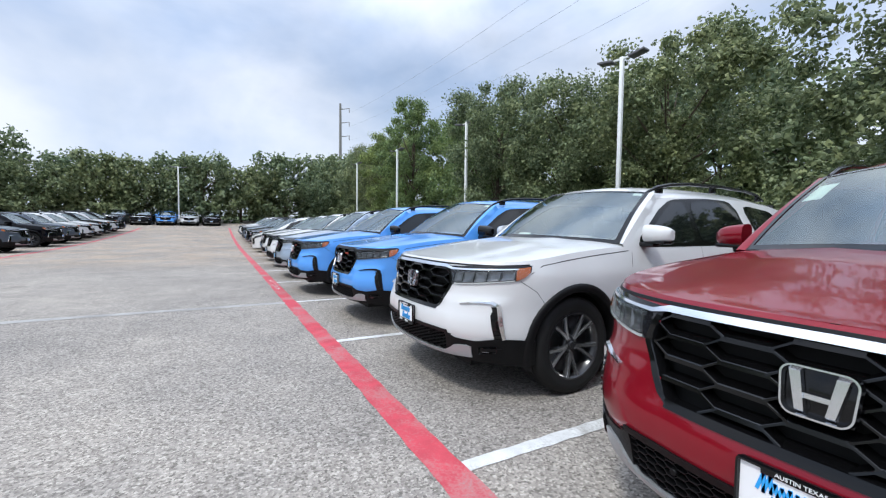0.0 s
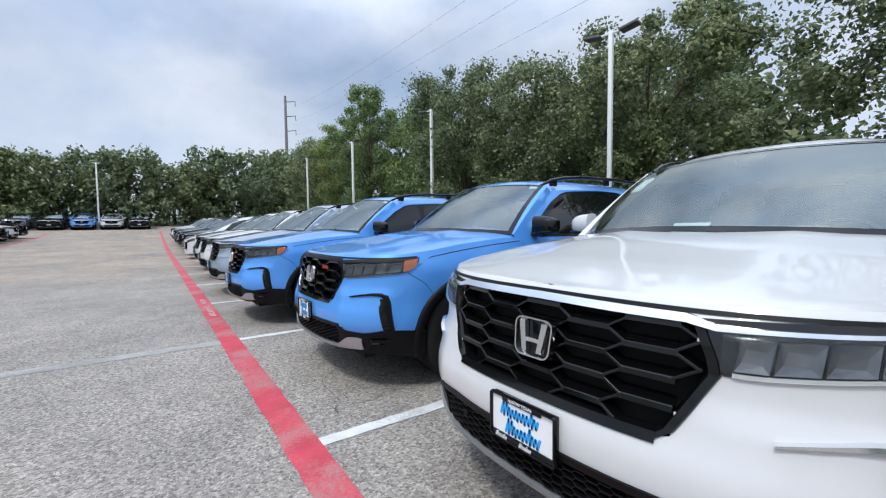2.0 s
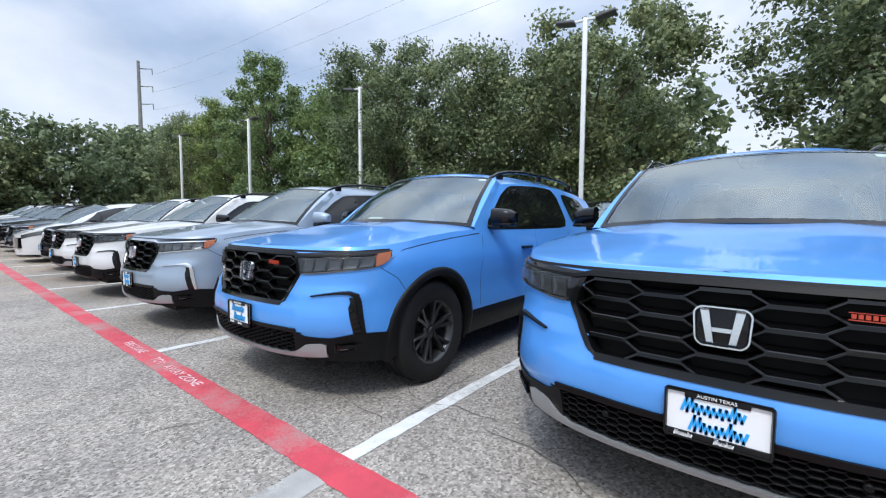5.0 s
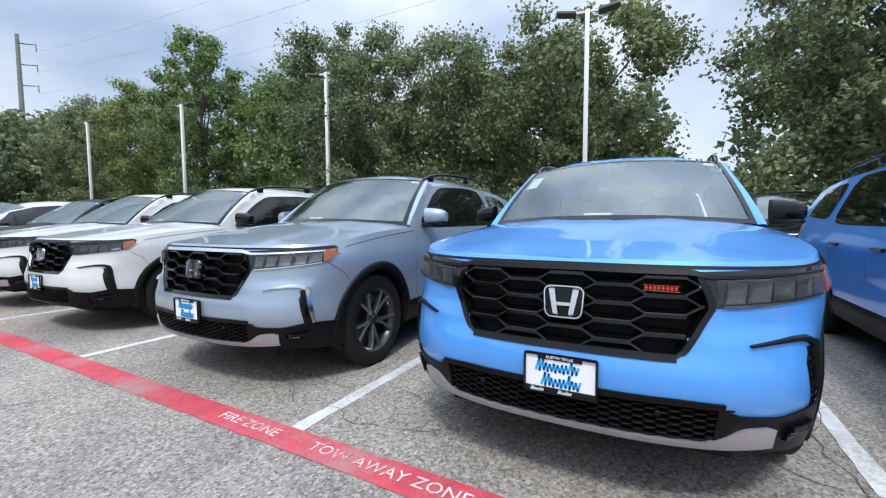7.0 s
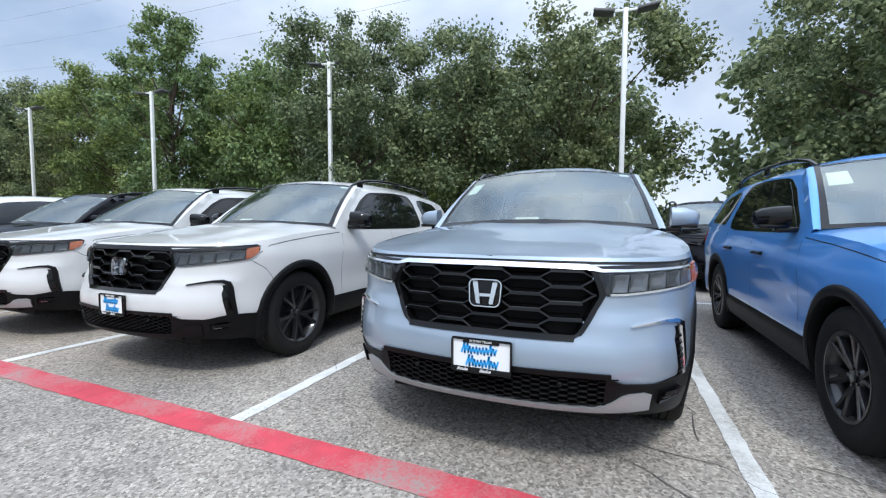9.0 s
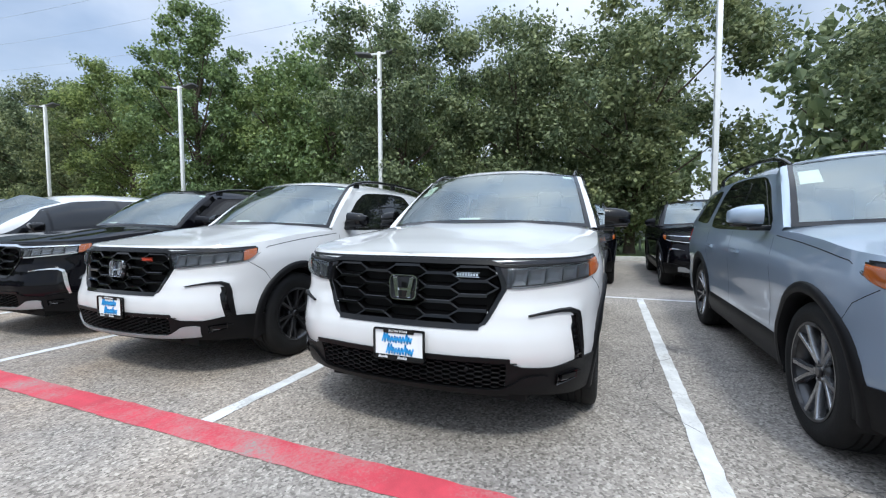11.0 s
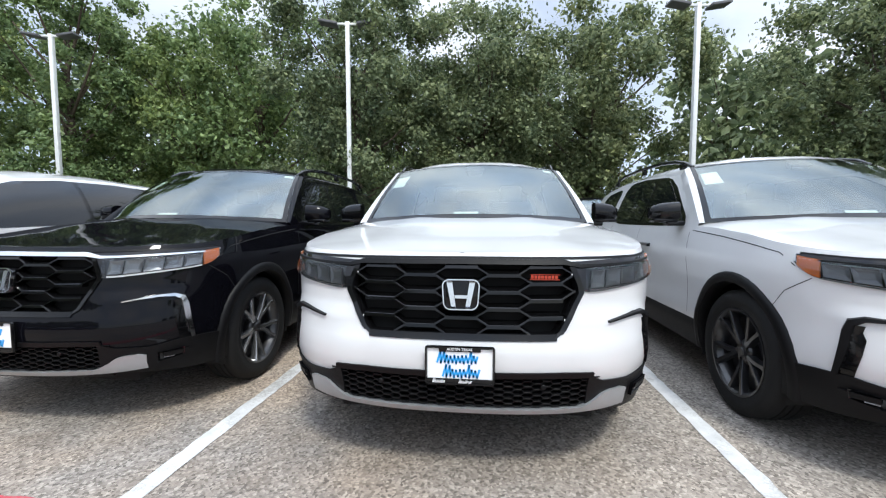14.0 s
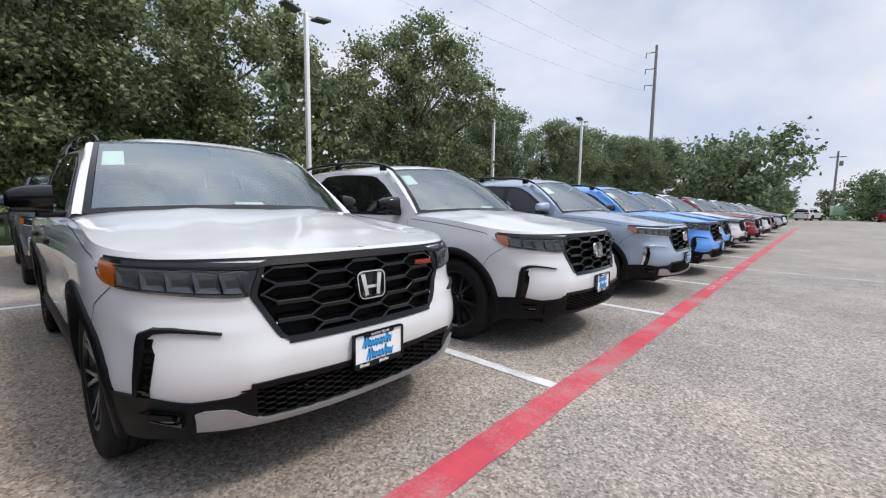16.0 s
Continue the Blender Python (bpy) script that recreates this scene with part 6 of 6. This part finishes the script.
for x, y, s in ((5.4, -40, 1.12), (12, -60, 1.3), (-8, -72, 0.85), (24, -58, 1.3), (-20, -78, 0.7), (-27, -72, 0.8), (-34, -75, 0.8), (-12, -85, 0.6), (30, -60, 1.0), (-45, -70, 0.9), (-55, -60, 0.9)):
    tree("far_wide", x, y, s, rng.uniform(0, 360))


def kerb_mesh(x, y0, y1, step):
    """A concrete kerb of cast lengths with narrow joints."""
    b = Build()
    y = y0
    while y < y1:
        b.box(x, x + 0.15, y, y + step - 0.012, -0.05 + ground_z(x, y), 0.15 + ground_z(x, y), None, 0.02)
        y += step
    return b.mesh("kerb", 30)


tagged(shape("kerb", kerb_mesh(13.2, -42, 40, 3.0), CONCRETE), "grey concrete kerb between the asphalt and the lawn", "kerb", kind="structure")


def guard_rail(x, y0, y1, step):
    rail = tagged(new("guard_rail"), "pale galvanised guard rail on posts beyond the lawn", "guard rail")
    rail.matrix_world = pose(x, y0, 0)
    n = int((y1 - y0) / step)
    prof = [(0.0, 0.60), (-0.04, 0.64), (-0.04, 0.69), (0.02, 0.74), (0.02, 0.77), (-0.04, 0.82), (-0.04, 0.87), (0.0, 0.91)]
    beam = Build().slab([[(px, y, pz) for px, pz in prof] for y in span(0, n * step, n)], [[(px + 0.012, y, pz) for px, pz in prof] for y in span(0, n * step, n)])
    shape("beam", beam.mesh("beam", 30), GALVANISED, rail)
    post = Build().box(0.015, 0.115, -0.05, 0.05, -0.1, 0.84, None, 0.008).mesh("post", 30)
    for k in range(n + 1):
        shape("post", post, GALVANISED, rail, Matrix.Translation((0, k * step, 0)))
    return rail


guard_rail(20.6, -18, 20, 2.0)
suv(pose(24.2, 10.0, 0, 0, 0, 90), "silver", "silver utility car on the street beyond the lawn", "chrome", "split", False, False, True, "cars at the lot's edge")
suv(pose(24.2, 17.6, 0, 0, 0, 90), "white", "white utility car on the street beyond the lawn", "chrome", "split", False, False, True, "cars at the lot's edge")

for k in range(12):
    tree("far", -44 + k * 6 + rng.uniform(-1, 1), -88 + rng.uniform(-2, 2), rng.uniform(0.42, 0.62), rng.uniform(0, 360))


def trailer(x, y, turn):
    t = tagged(new("trailer"), "long pale green enclosed trailer at the lot's far edge", "trailer")
    t.matrix_world = pose(x, y, 0, 0, 0, turn)
    body = material("pale_green_trailer_paint", (0.42, 0.55, 0.42), rough=0.5, vary=0.08, scale=2)
    shape("box_body", Build().box(-3.6, 3.6, -1.1, 1.1, 0.75, 2.3, None, 0.06).mesh("box_body", 30), body, t)
    shape("drawbar", Build().tube([(3.5, 0, 0.6), (5.0, 0, 0.55)], 0.06, 6).mesh("drawbar", 40), PLASTIC, t)
    for u in (-1.0, 0.0):
        for s in (-1, 1):
            shape("wheel", KIT["wheel_far"]["split"][0], RUBBER, t, Matrix.Translation((u, s * 0.98, 0.383)))
    return t


trailer(-6.2, -76, 8)
suv(pose(-1.0, -66, 0, 0, 0, 70), "white", "white utility car at the far south edge", "chrome", "split", False, False, True, "cars at the lot's edge")
suv(pose(-8.5, -69, 0, 0, 0, 85), "red", "deep red utility car at the far south edge", "chrome", "split", False, False, True, "cars at the lot's edge")
